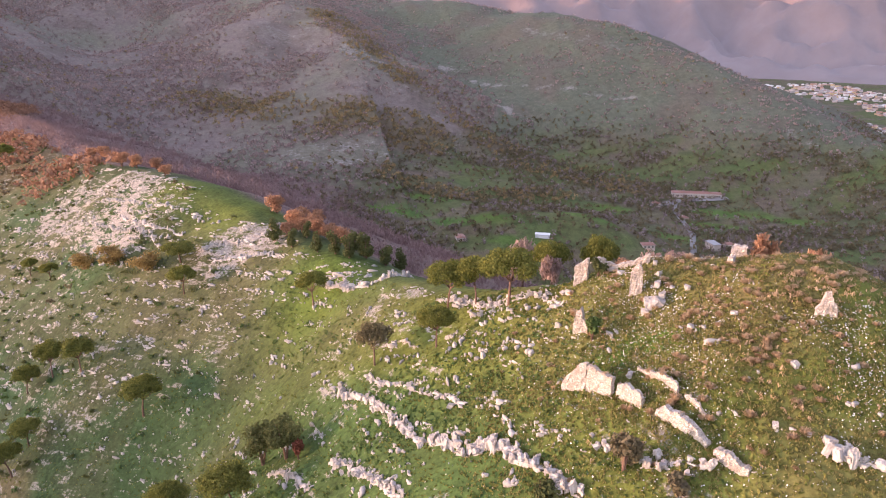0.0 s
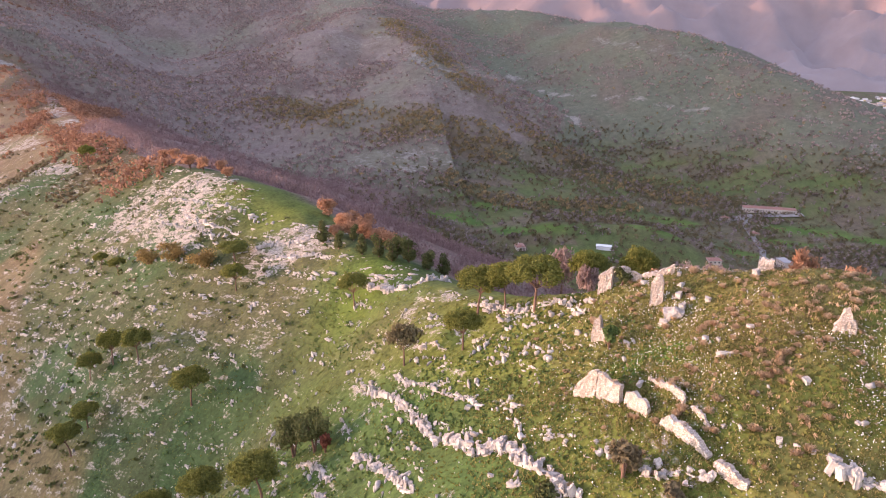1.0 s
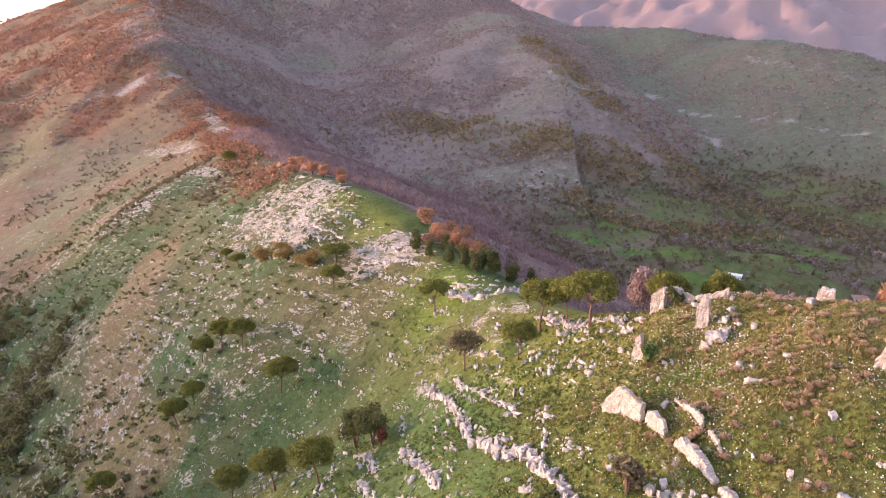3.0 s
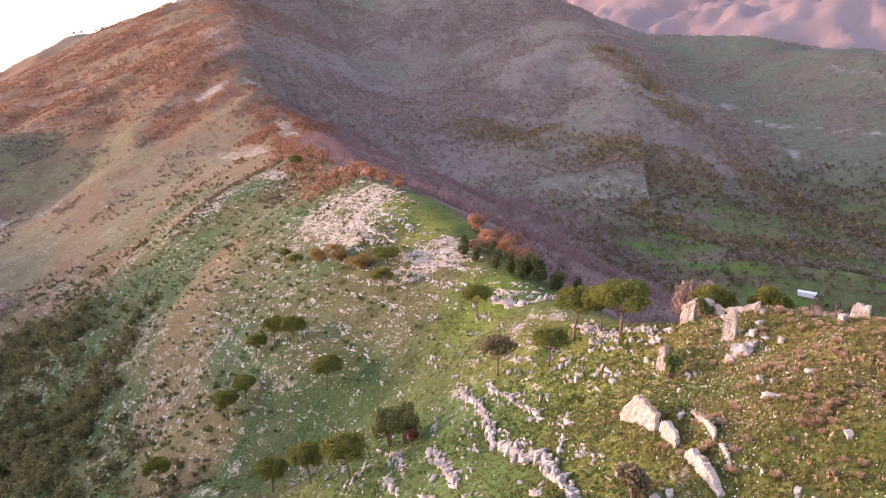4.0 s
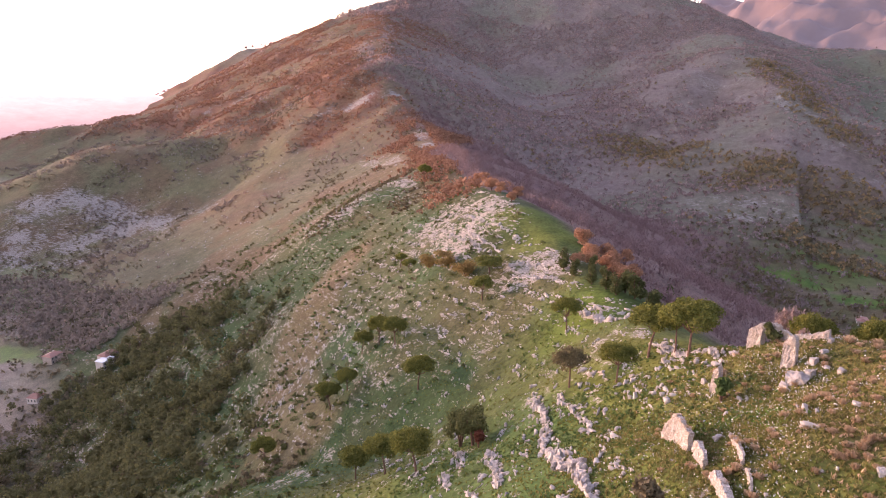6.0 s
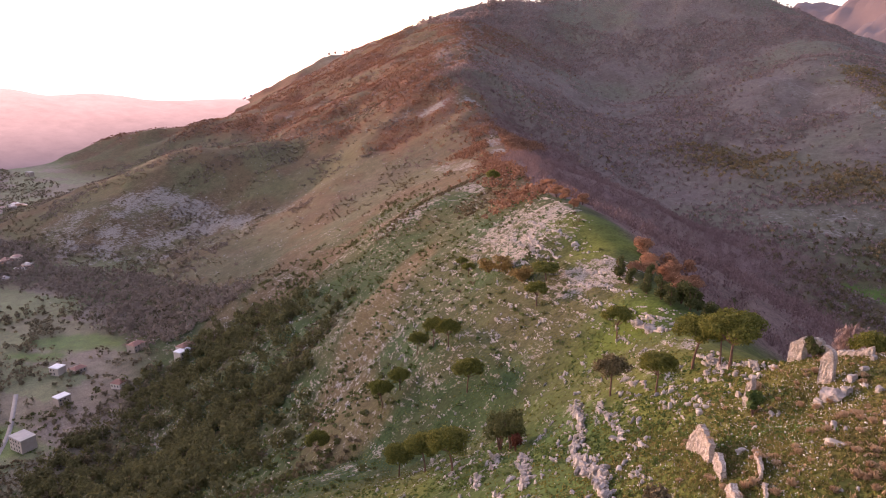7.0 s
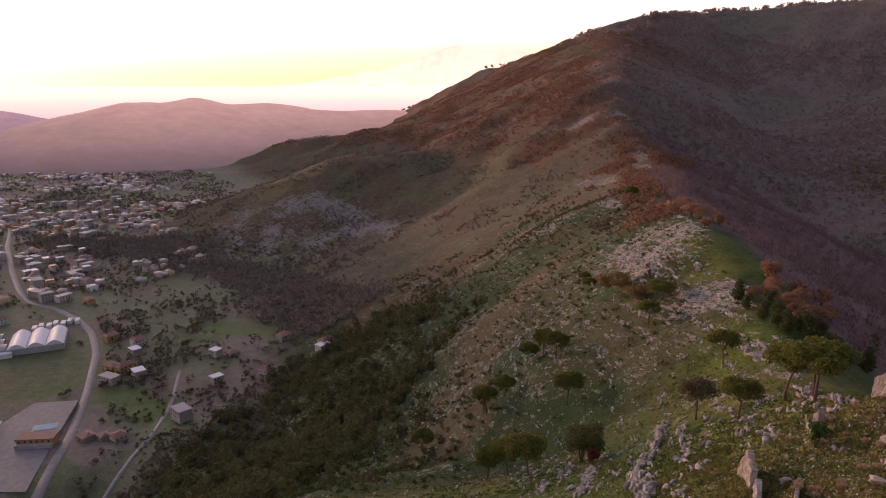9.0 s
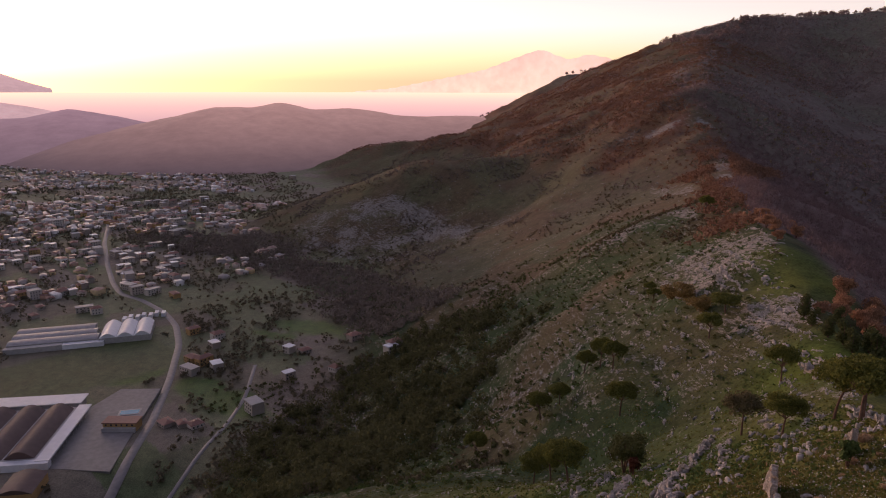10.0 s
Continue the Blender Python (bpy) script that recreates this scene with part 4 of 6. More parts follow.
ruin_wall("wall_stump", (18.4, 88.6), (20.2, 87.5), 0.9, [(0, 1.2), (0.15, 3.6), (0.5, 4.2), (0.6, 2.6), (0.8, 1.5), (1, 0.7)], "narrow tapering stump of wall below the tower", 11)
ruin_wall("ruined_pillar", (26.2, 90.2), (27.8, 89.7), 0.95, [(0, 3.8), (0.2, 4.4), (0.6, 4.7), (0.85, 4.2), (1, 2.8)], "tall ragged pillar of pale masonry standing alone", 12)
ruin_wall("wall_block", (41.1, 93.2), (43.0, 92.5), 1.2, [(0, 1.9), (0.5, 2.0), (1, 1.9)], "squared block of pale masonry on top of the mound", 13)
ruin_wall("standing_stone", (42.9, 73.2), (45.1, 72.5), 0.8, [(0, 0.8), (0.2, 1.6), (0.35, 3.0), (0.6, 3.2), (0.7, 2.2), (1, 1.0)], "upright pointed remnant of wall on the mound", 14)
for x, y, s in ((28.0, 86.4, 1.1), (29.0, 86.0, 1.2), (29.8, 86.8, 0.9), (27.2, 85.8, 0.7), (29.8, 89.2, 0.8), (31.4, 88.0, 0.5), (33.0, 86.6, 0.75), (30.6, 91.6, 0.6), (39.6, 89.5, 0.95), (35.3, 76.7, 0.6), (38.3, 67, 0.55), (22.6, 74.3, 0.7), (29.5, 64.2, 0.4), (30.9, 94.8, 0.6), (26.2, 95.5, 0.7)):
    boulder(x, y, s, x * 3.1, 0.9, int(x * 7))


# ---- trees ----
def pine(seed, tall, wide, sparse=1.0, material=None, shape=0.30, leaf=0.32, name="stone_pine", label="umbrella-shaped stone pine with a bare trunk on the slope"):
    """An umbrella pine: bare forked trunk and a flat lobed crown."""
    rng = np.random.default_rng(seed)
    root = new(name)
    bend = rng.normal(size=2) * 0.04 * tall
    bm = bmesh.new()
    fork = tall * rng.uniform(0.42, 0.5)
    pts = [(bend[0] * u * u, bend[1] * u * u, fork * u - 0.4 * (u == 0)) for u in (0, 0.25, 0.5, 0.75, 1)]
    tube(bm, pts, [tall * 0.019 * (1.3 - 0.5 * u) for u in (0, 0.25, 0.5, 0.75, 1)])
    part("trunk", bm, BARK, root)
    lobes, size = [], []
    for k in range(24):
        a, r = k * 2.4 + rng.normal() * 0.3, wide * 0.5 * (0.05 + 0.74 * math.sqrt((k + 0.5) / 24))
        tip = (bend[0] + r * math.cos(a), bend[1] + r * math.sin(a), tall * (0.85 - 0.22 * (r / (wide * 0.5)) ** 2 + rng.normal() * 0.02))
        if k % 3 == 0:
            bm = bmesh.new()
            mid = (bend[0] + 0.45 * (tip[0] - bend[0]), bend[1] + 0.45 * (tip[1] - bend[1]), fork + 0.35 * (tip[2] - fork))
            tube(bm, [pts[-1], mid, tip], [tall * 0.012, tall * 0.009, tall * 0.004], 6)
            part("limb", bm, BARK, root)
        lobes.append(tip), size.append((wide * rng.uniform(0.14, 0.20), wide * rng.uniform(0.14, 0.20), tall * shape * rng.uniform(0.22, 0.32)))
    v, f = leaf_cards(rng, np.array(lobes), np.array(size), int(400 * sparse), leaf * 0.66)
    crown = new("crown", mesh_of("crown", v, f, material or NEEDLES))
    crown.parent = root
    return tagged(root, label, "tree")


def bushy(seed, tall, wide, material, name, label, category="tree", trunk=0.25, leaf=0.3, count=150):
    """A round or ragged broadleaf tree or bush, leaves from near the ground."""
    rng = np.random.default_rng(seed)
    root = new(name)
    for k in range(3):
        bm = bmesh.new()
        a = k * 2.1 + rng.normal() * 0.3
        tip = (wide * 0.22 * math.cos(a), wide * 0.22 * math.sin(a), tall * 0.75)
        tube(bm, [(0, 0, -0.3), (tip[0] * 0.3, tip[1] * 0.3, tall * 0.3), tip], [tall * 0.03, tall * 0.022, tall * 0.006], 6)
        part("stem", bm, BARK, root)
    lobes, size = [], []
    for k in range(8):
        a, r = k * 2.4, wide * 0.5 * rng.uniform(0.1, 0.6)
        lobes.append((r * math.cos(a), r * math.sin(a), tall * (trunk + (0.92 - trunk) * rng.uniform(0.2, 0.85))))
        size.append((wide * 0.24, wide * 0.24, tall * (1 - trunk) * 0.22))
    v, f = leaf_cards(rng, np.array(lobes), np.array(size), count, leaf)
    crown = new("crown", mesh_of("crown", v, f, material))
    crown.parent = root
    return tagged(root, label, category)


def stand(ob, x, y, turn=0.0, size=1.0):
    ob.matrix_basis = pose(x, y, ground_z(x, y), 0, 0, turn) @ Matrix.Diagonal((size, size, size, 1))
    return ob


def another(ob, x, y, turn, size):
    c = copy_thing(ob, pose(x, y, ground_z(x, y), 0, 0, turn))
    c.scale = (size, size, size)
    return c


# x, y, height of each pine; the kinds are shared in turn
PINES = [
    (10.9, 105.5, 10.0, 10.2), (0.8, 117.5, 10.6, 9.4), (6, 116, 9.4, 7.4), (-1.2, 107, 7.4, 7.0), (-31, 152, 9.6, 7.8), (-71, 142, 11.0, 9.6), (-115, 168, 8.8, 7.6),
    (-107, 168, 11.0, 8.4), (-96, 163, 10.0, 8.8), (-105, 141, 10.2, 8.6), (-104, 148, 8.0, 7.6), (-120, 126, 10.0, 8.4), (-63, 106, 8.6, 8.0), (-47, 98, 9.0, 8.6), (-33.5, 91, 9.2, 8.8),
    (-77, 191, 6.2, 11.0), (-72, 178, 8.4, 8.0), (-248, 388, 15.0, 10.0), (25, 147, 13.4, 9.0), (35.5, 147, 16.0, 9.0), (-135, 222, 7.0, 6.5), (-150, 235, 7.0, 6.0)]
kinds = [pine(200 + k, 10.0, 8.8, 1.0, None, (0.46, 0.40, 0.52, 0.44)[k]) for k in range(4)]
for n, (x, y, tall, wide) in enumerate(PINES):
    base = kinds[n % 4]
    if n < 4:
        stand(base, x, y, 70 * n, tall / 10)
        first = base
    else:
        first = another(base, x, y, 70 * n, tall / 10)
    first.scale = (wide / 8.8, wide / 8.8, tall / 10)
    tagged(first, group="stone pines on the slope")
stand(pine(230, 9.4, 8.2, 0.34, OLIVE_LEAVES, 0.5, 0.4, "sparse_pine", "thin greyish pine with a half-bare crown on the slope"), -12.6, 113, 0, 0.9)
stand(bushy(240, 8.8, 9.0, DARK_LEAVES, "holm_oak", "dark round evergreen oak beside its twin on the slope", trunk=0.3, leaf=0.24, count=480), -32.5, 105)
stand(bushy(241, 8.4, 8.4, DARK_LEAVES, "holm_oak", "dark evergreen oak next to a reddish dead branch", trunk=0.3, leaf=0.24, count=480), -27.3, 101.5)
stand(bushy(242, 4.5, 2.6, RED_LEAVES, "withered_bush", "small withered bush with reddish-brown leaves beside the oaks", "bush", trunk=0.1, count=90), -24.6, 99.2)
stand(bushy(243, 5.8, 3.4, SCRUB, "juniper", "ragged dark juniper growing out of the rocks", trunk=0.05, leaf=0.3, count=150), 19, 61.5)
stand(bushy(244, 2.6, 3.6, DARK_LEAVES, "shrub", "low dark evergreen shrub among limestone blocks", "shrub", trunk=0.0, leaf=0.3, count=90), 11, 62.5)
stand(bushy(245, 2.4, 3.0, SCRUB, "shrub", "brown ragged shrub beside the retaining wall", "shrub", trunk=0.0, leaf=0.3, count=90), 23.5, 57.5)
stand(bushy(247, 3.4, 3.2, DARK_LEAVES, "ivy", "dark ivy bush grown over the broken arch", "ivy", trunk=0.3, leaf=0.25, count=120), 23.6, 98.4)
stand(bushy(246, 3.6, 2.8, HERBS, "elder_bush", "leafy green bush with a bare stem beside the wall stump", "bush", trunk=0.4, leaf=0.3, count=80), 20.3, 85.5)
for n, (x, y, tall, wide) in enumerate(((-117, 212, 7.0, 12.0), (-88, 193, 7.0, 12.0), (-103, 203, 6.4, 9.5))):
    stand(bushy(250 + n, tall, wide, YELLOW_LEAVES, "yellow_bush", "round bush with yellow-brown autumn leaves below the crag", "bush", trunk=0.0, count=300), x, y)
rusty = [bushy(260 + k, 7.0, 8.0, OAK_LEAVES, "oak_tree", "small oak with rusty orange winter leaves on the ridge", trunk=0.12, leaf=0.34, count=260) for k in range(3)]
OAKS = [(-53, 213, 7.4), (-46, 216, 6.2), (-43, 226, 6.6), (-103, 252, 5.2), (-40, 205, 6.5), (-36, 216, 6.0), (-31, 200, 6.2), (-130, 290, 6.5), (-140, 298, 7.0), (-150, 312, 6.0), (-126, 300, 6.4), (-160, 325, 7.5), (-148, 330, 6.6), (-172, 338, 7.0), (-44, 197, 6.0), (-37, 194, 6.4), (-40, 188, 5.2), (-29, 185, 5.6), (-44, 186, 4.6), (-33, 190, 5.0), (40, 130, 8.0), (52, 125, 7.0), (66, 118, 7.5), (60, 108, 5.0), (69, 100, 5.0), (33, 118, 6.0)]
for n, (x, y, tall) in enumerate(OAKS):
    t = stand(rusty[n], x, y, 50 * n, tall / 7) if n < 3 else another(rusty[n % 3], x, y, 50 * n, tall / 7)
    tagged(t, group="rusty oaks along the ridge")
def bare_tree(seed, tall, wide, material, label):
    """A leafless tree: short trunk and a fuzzy crown of upright twigs."""
    rng = np.random.default_rng(seed)
    root = new("bare_tree")
    bm = bmesh.new()
    tube(bm, [(0, 0, -0.4), (0.1, 0, tall * 0.3), (0, 0.1, tall * 0.6)], [tall * 0.022, tall * 0.016, tall * 0.008], 6)
    part("trunk", bm, BARK, root)
    lobes = [(wide * 0.3 * math.cos(k * 2.4) * math.sqrt(k / 10), wide * 0.3 * math.sin(k * 2.4) * math.sqrt(k / 10), tall * rng.uniform(0.5, 0.8)) for k in range(10)]
    v, f = leaf_cards(rng, np.array(lobes), np.tile((wide * 0.22, wide * 0.22, tall * 0.2), (10, 1)), 260, 0.8, 0.6, (0.2, 1.0))
    crown = new("crown", mesh_of("crown", v, f, material))
    crown.parent = root
    return tagged(root, label, "tree", "bare trees behind the mound")


BARE_TREES = [
    (19.2, 156.0, 15.5, 8.5, TWIGS, "pinkish bare tree behind the crest of the mound"), (24.0, 143.0, 9.5, 5.5, TWIGS, "pinkish bare tree behind the crest of the mound"),
    (46.0, 127.0, 13.0, 9.0, TWIGS, "wide pale bare tree behind the crest of the mound"), (43.5, 132.0, 13.5, 8.0, TWIGS, "wide pale bare tree behind the crest of the mound"),
    (50.5, 120.5, 11.0, 7.0, TWIGS, "wide pale bare tree behind the crest of the mound"), (56.7, 115.0, 15.0, 5.5, OAK_LEAVES, "slim reddish bare tree behind the crest of the mound"),
    (60.1, 104.4, 9.2, 7.0, OAK_LEAVES, "orange-brown leafless tree on the back of the mound"), (54.5, 102.4, 4.0, 4.0, RUST_LEAVES, "low orange-brown leafless bush on the back of the mound")]
for n, (x, y, tall, wide, material, label) in enumerate(BARE_TREES):
    stand(bare_tree(280 + n, tall, wide, material, label), x, y, 40 * n)
dark = bushy(270, 6.5, 5.0, DARK_LEAVES, "cypress", "dense dark green conifer just behind the ridge", trunk=0.05, count=160)
for n, (x, y, tall) in enumerate(((-47, 184, 7.0), (-28, 170, 6.6), (-20, 170, 8.0), (-24, 174, 7.4), (-15, 168, 6.0), (-41, 178, 5.4), (-33, 172, 5.7), (-24, 167, 6.2), (-22, 181, 7.1), (-27, 227, 7.0), (-15, 172, 5.5), (-38, 184, 5.0), (-12, 185, 7.0))):
    tagged(stand(dark, x, y, 0, tall / 6.5) if n == 0 else another(dark, x, y, 60 * n, tall / 6.5), group="dark conifers behind the ridge")


# ---- tufts, flowers and herbs on the mound ----
def tuft_mesh(seed):
    """A rounded, fuzzy clump of thin dry blades."""
    rng = np.random.default_rng(seed)
    n = 240
    a, lean = rng.uniform(0, 6.3, n), rng.uniform(0, 1, n) ** 0.7 * 1.15
    foot = np.stack([np.cos(a), np.sin(a), 0 * a], 1) * rng.uniform(0, 0.22, (n, 1))
    reach = rng.uniform(0.35, 0.7, n)
    tip = foot + np.stack([np.cos(a) * np.sin(lean) * reach, np.sin(a) * np.sin(lean) * reach, np.cos(lean) * reach], 1)
    side = np.stack([-np.sin(a), np.cos(a), 0 * a], 1) * 0.034
    v = np.stack([foot - side, foot + side, tip + side * 0.8, tip - side * 0.8], 1).reshape(-1, 3)
    return mesh_of("grass_tuft", v, np.arange(n * 4).reshape(n, 4), STRAW)


def meadow():
    rng = np.random.default_rng(8)
    tufts = [tuft_mesh(k) for k in range(5)]
    made = 0
    while made < 285:
        x, y = rng.uniform(10, 62), rng.uniform(56, 102)
        d = ((x - 37) / 17) ** 2 + ((y - 80) / 15) ** 2
        if rng.random() > math.exp(-d) * (0.25 + 0.9 * vnoise(np.array(x / 5), np.array(y / 5), 4)):
            continue
        if math.hypot((x - 23.5) / 6, (y - 79) / 4) < 1:
            continue
        made += 1
        ob = new("grass_tuft", tufts[made % 5])
        s = rng.uniform(0.38, 1.0)
        ob.matrix_basis = pose(x, y, ground_z(x, y) - 0.05, 0, 0, rng.uniform(0, 360)) @ Matrix.Diagonal((s * 1.2, s * 1.2, s, 1))
        tagged(ob, "tuft of dry straw-brown grass on the mound", "grass tuft", "dry grass tufts on the mound")
    for x, y, up, s in ((17.0, 76.7, 3.0, 0.8), (18.4, 74.8, 2.9, 0.8), (19.4, 73.4, 2.4, 0.7), (24.5, 73.0, 0.6, 0.8), (25.4, 70.9, 0.8, 0.8), (26.0, 67.6, 0.1, 1.2), (25.4, 67.2, 0.1, 1.1), (28.4, 63.8, 0.2, 0.9), (27.8, 64.3, 0, 0.8),
                        (23.2, 67.4, 0, 0.9), (25.6, 64.6, 1.1, 0.7), (16.0, 79.6, 0, 0.9), (21.4, 69.0, 0, 0.8), (18.6, 89.4, 2.0, 1.0), (18.9, 90.6, 0.6, 1.3), (18.8, 91.8, 0.4, 1.2), (20.4, 86.4, 0, 1.2), (27.4, 84.6, 0.2, 1.0), (28.6, 85.4, 0.2, 1.0), (33.0, 95.0, 0, 1.4), (36.0, 95.5, 0, 1.4)):
        ob = new("grass_tuft", tufts[int(x) % 5])
        ob.matrix_basis = pose(x, y, ground_z(x, y) + up - 0.05, 0, 0, x * 40) @ Matrix.Diagonal((s, s, s, 1))
        tagged(ob, "tuft of dry straw-brown grass growing on the ruins", "grass tuft", "dry grass tufts on the mound")
    x, y = rng.uniform(0, 75, 90000), rng.uniform(48, 108, 90000)
    w = smooth(-0.2, 0.25, fbm(x, y, 9, 3, 91)) * np.exp(-((x - 40) / 18) ** 2 - ((y - 80) / 18) ** 2)
    keep = rng.random(90000) < 0.006 + w * 0.9
    p = np.stack([x, y, height(x, y) + 0.12], 1)[keep]
    stuff("wild_flowers", *leaf_cards(rng, p, np.full((len(p), 3), 0.08), 1, 0.125), PETALS, "small white wild flowers in the grass of the mound", "flowers")
    x, y = rng.uniform(-190, 75, 120000), rng.uniform(45, 280, 120000)
    w = smooth(-0.1, 0.3, fbm(x, y, 12, 3, 95)) * on_flank(x, y) * (0.15 + 0.85 * np.exp(-((x - 0) / 40) ** 2 - ((y - 85) / 45) ** 2)) * smooth(34, 20, x)
    keep = rng.random(120000) < w * 0.75
    p = np.stack([x, y, height(x, y) + 0.05], 1)[keep]
    stuff("leafy_herbs", *leaf_cards(rng, p, np.full((len(p), 3), (0.6, 0.6, 0.12)), 5, 0.30), HERBS, "low green leafy herbs between the rocks", "herbs")
    x, y = rng.uniform(8, 75, 26000), rng.uniform(55, 108, 26000)
    keep = rng.random(26000) < np.exp(-((x - 40) / 17) ** 2 - ((y - 82) / 14) ** 2) * (0.04 + smooth(0.0, 0.35, fbm(x, y, 7, 3, 97))) * 0.25
    p = np.stack([x, y, height(x, y) + 0.15], 1)[keep]
    stuff("dry_stalks", *leaf_cards(rng, p, np.full((len(p), 3), (0.35, 0.35, 0.15)), 9, 0.42, 0.5, (0.1, 1.0)), STRAW, "thin dry stalks and seed heads over the mound", "dry grass")
    # the turf itself, in small clumps
    x, y = rng.uniform(-110, 80, 150000), rng.uniform(42, 200, 150000)
    w = on_flank(x, y) * (0.12 + 0.88 * np.exp(-((x - 30) / 28) ** 2 - ((y - 80) / 38) ** 2))
    keep = rng.random(150000) < w
    p = np.stack([x, y, height(x, y) + 0.05], 1)[keep]
    x, y = rng.uniform(2, 66, 60000), rng.uniform(50, 104, 60000)
    keep = rng.random(60000) < np.exp(-((x - 30) / 24) ** 2 - ((y - 74) / 24) ** 2) * (0.35 + 0.65 * smooth(-0.2, 0.2, fbm(x, y, 5, 3, 98)))
    q = np.stack([x, y, height(x, y) + 0.08], 1)[keep]
    stuff("grass_tussocks", *leaf_cards(rng, q, np.full((len(q), 3), (0.28, 0.28, 0.10)), 4, 0.26, 0.5, (0.35, 1.0)), TUSSOCK, "olive and straw-coloured tussocks in the turf of the mound", "grass")
    stuff("meadow_grass", *leaf_cards(rng, p, np.full((len(p), 3), (0.5, 0.5, 0.06)), 2, 0.34, 0.45, (0.8, 0.75)), TURF, "short green and yellowish meadow grass on the mound", "grass")


meadow()


# ---- woods and scrub ----
MAIN_ROAD = [(-330, 0), (-371, 20), (-420, 42), (-458, 58), (-537, 83), (-616, 104), (-676, 111), (-727, 107), (-788, 91), (-823, 73), (-880, 69), (-975, 71), (-1128, 79), (-1243, 93), (-1400, 110), (-1600, 90)]
LANE = [(-300, 20), (-354, 50), (-388, 77), (-420, 103), (-467, 130), (-525, 153)]
def spread(rng, n, x0, x1, y0, y1, want):
    x, y = rng.uniform(x0, x1, n), rng.uniform(y0, y1, n)
    keep = rng.random(n) < np.clip(want(x, y), 0, 1)
    x, y = x[keep], y[keep]
    return np.stack([x, y, height(x, y)], 1)


def behind_ridge(x, y):
    return 1 - on_flank(x, y)


def woods():
    rng = np.random.default_rng(9)

    def near_wood(p, tall, wide, count, leaf, lean=None, shell=0.5):
        s = rng.uniform(0.7, 1.3, (len(p), 1))
        return leaf_cards(rng, p + s * (0, 0, tall * 0.55), s * (wide / 2, wide / 2, tall * 0.45), count, leaf, shell, lean)

    # bare woods on the shaded side of the ridge
    def shade_side(x, y):
        d = np.abs(crest(x, y, MAIN_RIDGE) - height(x, y, False))
        low = smooth(25, 60, height(x, y, False))
        return behind_ridge(x, y) * low * smooth(168, 215, y) * np.where(y < 300, smooth(9, 17, crest_line(x, y, MAIN_RIDGE)[0]), 1) * (d < 30)
    p = spread(rng, 17000, -760, 120, 150, 900, shade_side)
    stuff("bare_wood", *near_wood(p, 6.0, 6.0, 30, 1.0, (0.32, 1.0)), MAUVE_TWIGS, "leafless brown-mauve winter wood on the shaded slope", "wood")
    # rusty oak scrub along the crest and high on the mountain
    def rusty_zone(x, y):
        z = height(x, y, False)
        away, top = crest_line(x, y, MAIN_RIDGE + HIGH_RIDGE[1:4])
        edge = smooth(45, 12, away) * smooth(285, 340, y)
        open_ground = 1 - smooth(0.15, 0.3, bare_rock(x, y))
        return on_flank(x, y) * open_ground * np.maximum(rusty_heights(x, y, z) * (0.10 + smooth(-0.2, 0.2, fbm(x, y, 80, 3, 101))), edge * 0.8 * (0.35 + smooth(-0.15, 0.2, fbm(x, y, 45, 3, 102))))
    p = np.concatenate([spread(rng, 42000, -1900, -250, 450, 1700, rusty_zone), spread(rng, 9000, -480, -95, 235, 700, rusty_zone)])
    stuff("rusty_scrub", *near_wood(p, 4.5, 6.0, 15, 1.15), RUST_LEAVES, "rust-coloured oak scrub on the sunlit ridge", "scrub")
    # evergreen wood low on the slope over the plain
    def evergreen(x, y):
        z = height(x, y, False)
        return on_flank(x, y) * smooth(112, 55, z + 30 * fbm(x, y, 45, 3, 108)) * smooth(3, 10, z) * smooth(-480, -400, x) * smooth(50, 110, y + 0.35 * (x + 300)) * smooth(330, 250, y) * (0.3 + smooth(-0.3, 0.1, fbm(x, y, 60, 3, 103)))
    p = spread(rng, 3000, -480, -130, 60, 340, evergreen)
    stuff("brown_trees", *near_wood(p[::6] + (4, 2, 0), 7.0, 6.0, 70, 0.8), SCRUB, "half-bare brownish trees among the evergreens", "wood")
    stuff("evergreen_wood", *near_wood(p, 8.0, 7.0, 75, 1.0), WOOD_LEAVES, "dense dark evergreen wood at the foot of the slope", "wood")
    # scrub dotted over the flank
    def dotted(x, y):
        return on_flank(x, y) * smooth(0.05, 0.35, fbm(x, y, 40, 3, 104)) * 0.8 * smooth(90, 160, np.hypot(x - 20, y - 60))
    p = spread(rng, 4200, -480, -70, 90, 480, lambda x, y: on_flank(x, y) * smooth(165, 90, height(x, y, False)) * smooth(-0.1, 0.3, fbm(x, y, 35, 3, 110)))
    stuff("evergreen_bushes", *near_wood(p, 2.6, 3.4, 22, 0.7), DARK_LEAVES, "dark evergreen bushes scattered above the wood", "bushes")
    p = spread(rng, 9000, -430, -45, 75, 470, lambda x, y: on_flank(x, y) * smooth(70, 130, np.hypot(x - 20, y - 60)) * (0.12 + 0.6 * smooth(-0.15, 0.25, fbm(x, y, 30, 3, 113))))
    stuff("flank_shrubs", *near_wood(p[::2], 1.3, 1.9, 20, 0.42), DARK_LEAVES, "small dark evergreen shrubs dotted over the rocky flank", "shrubs")
    stuff("flank_brush", *near_wood(p[1::2], 1.1, 1.9, 20, 0.42), HERBS, "low green brush dotted over the rocky flank", "brush")
    p = np.concatenate([spread(rng, 12000, -420, -60, 90, 450, dotted), spread(rng, 36000, -1300, -300, 250, 1200, dotted)])
    stuff("hill_scrub", *near_wood(p, 1.7, 2.6, 12, 0.75), SCRUB, "low brown-green bushes dotted over the rocky flank", "scrub")
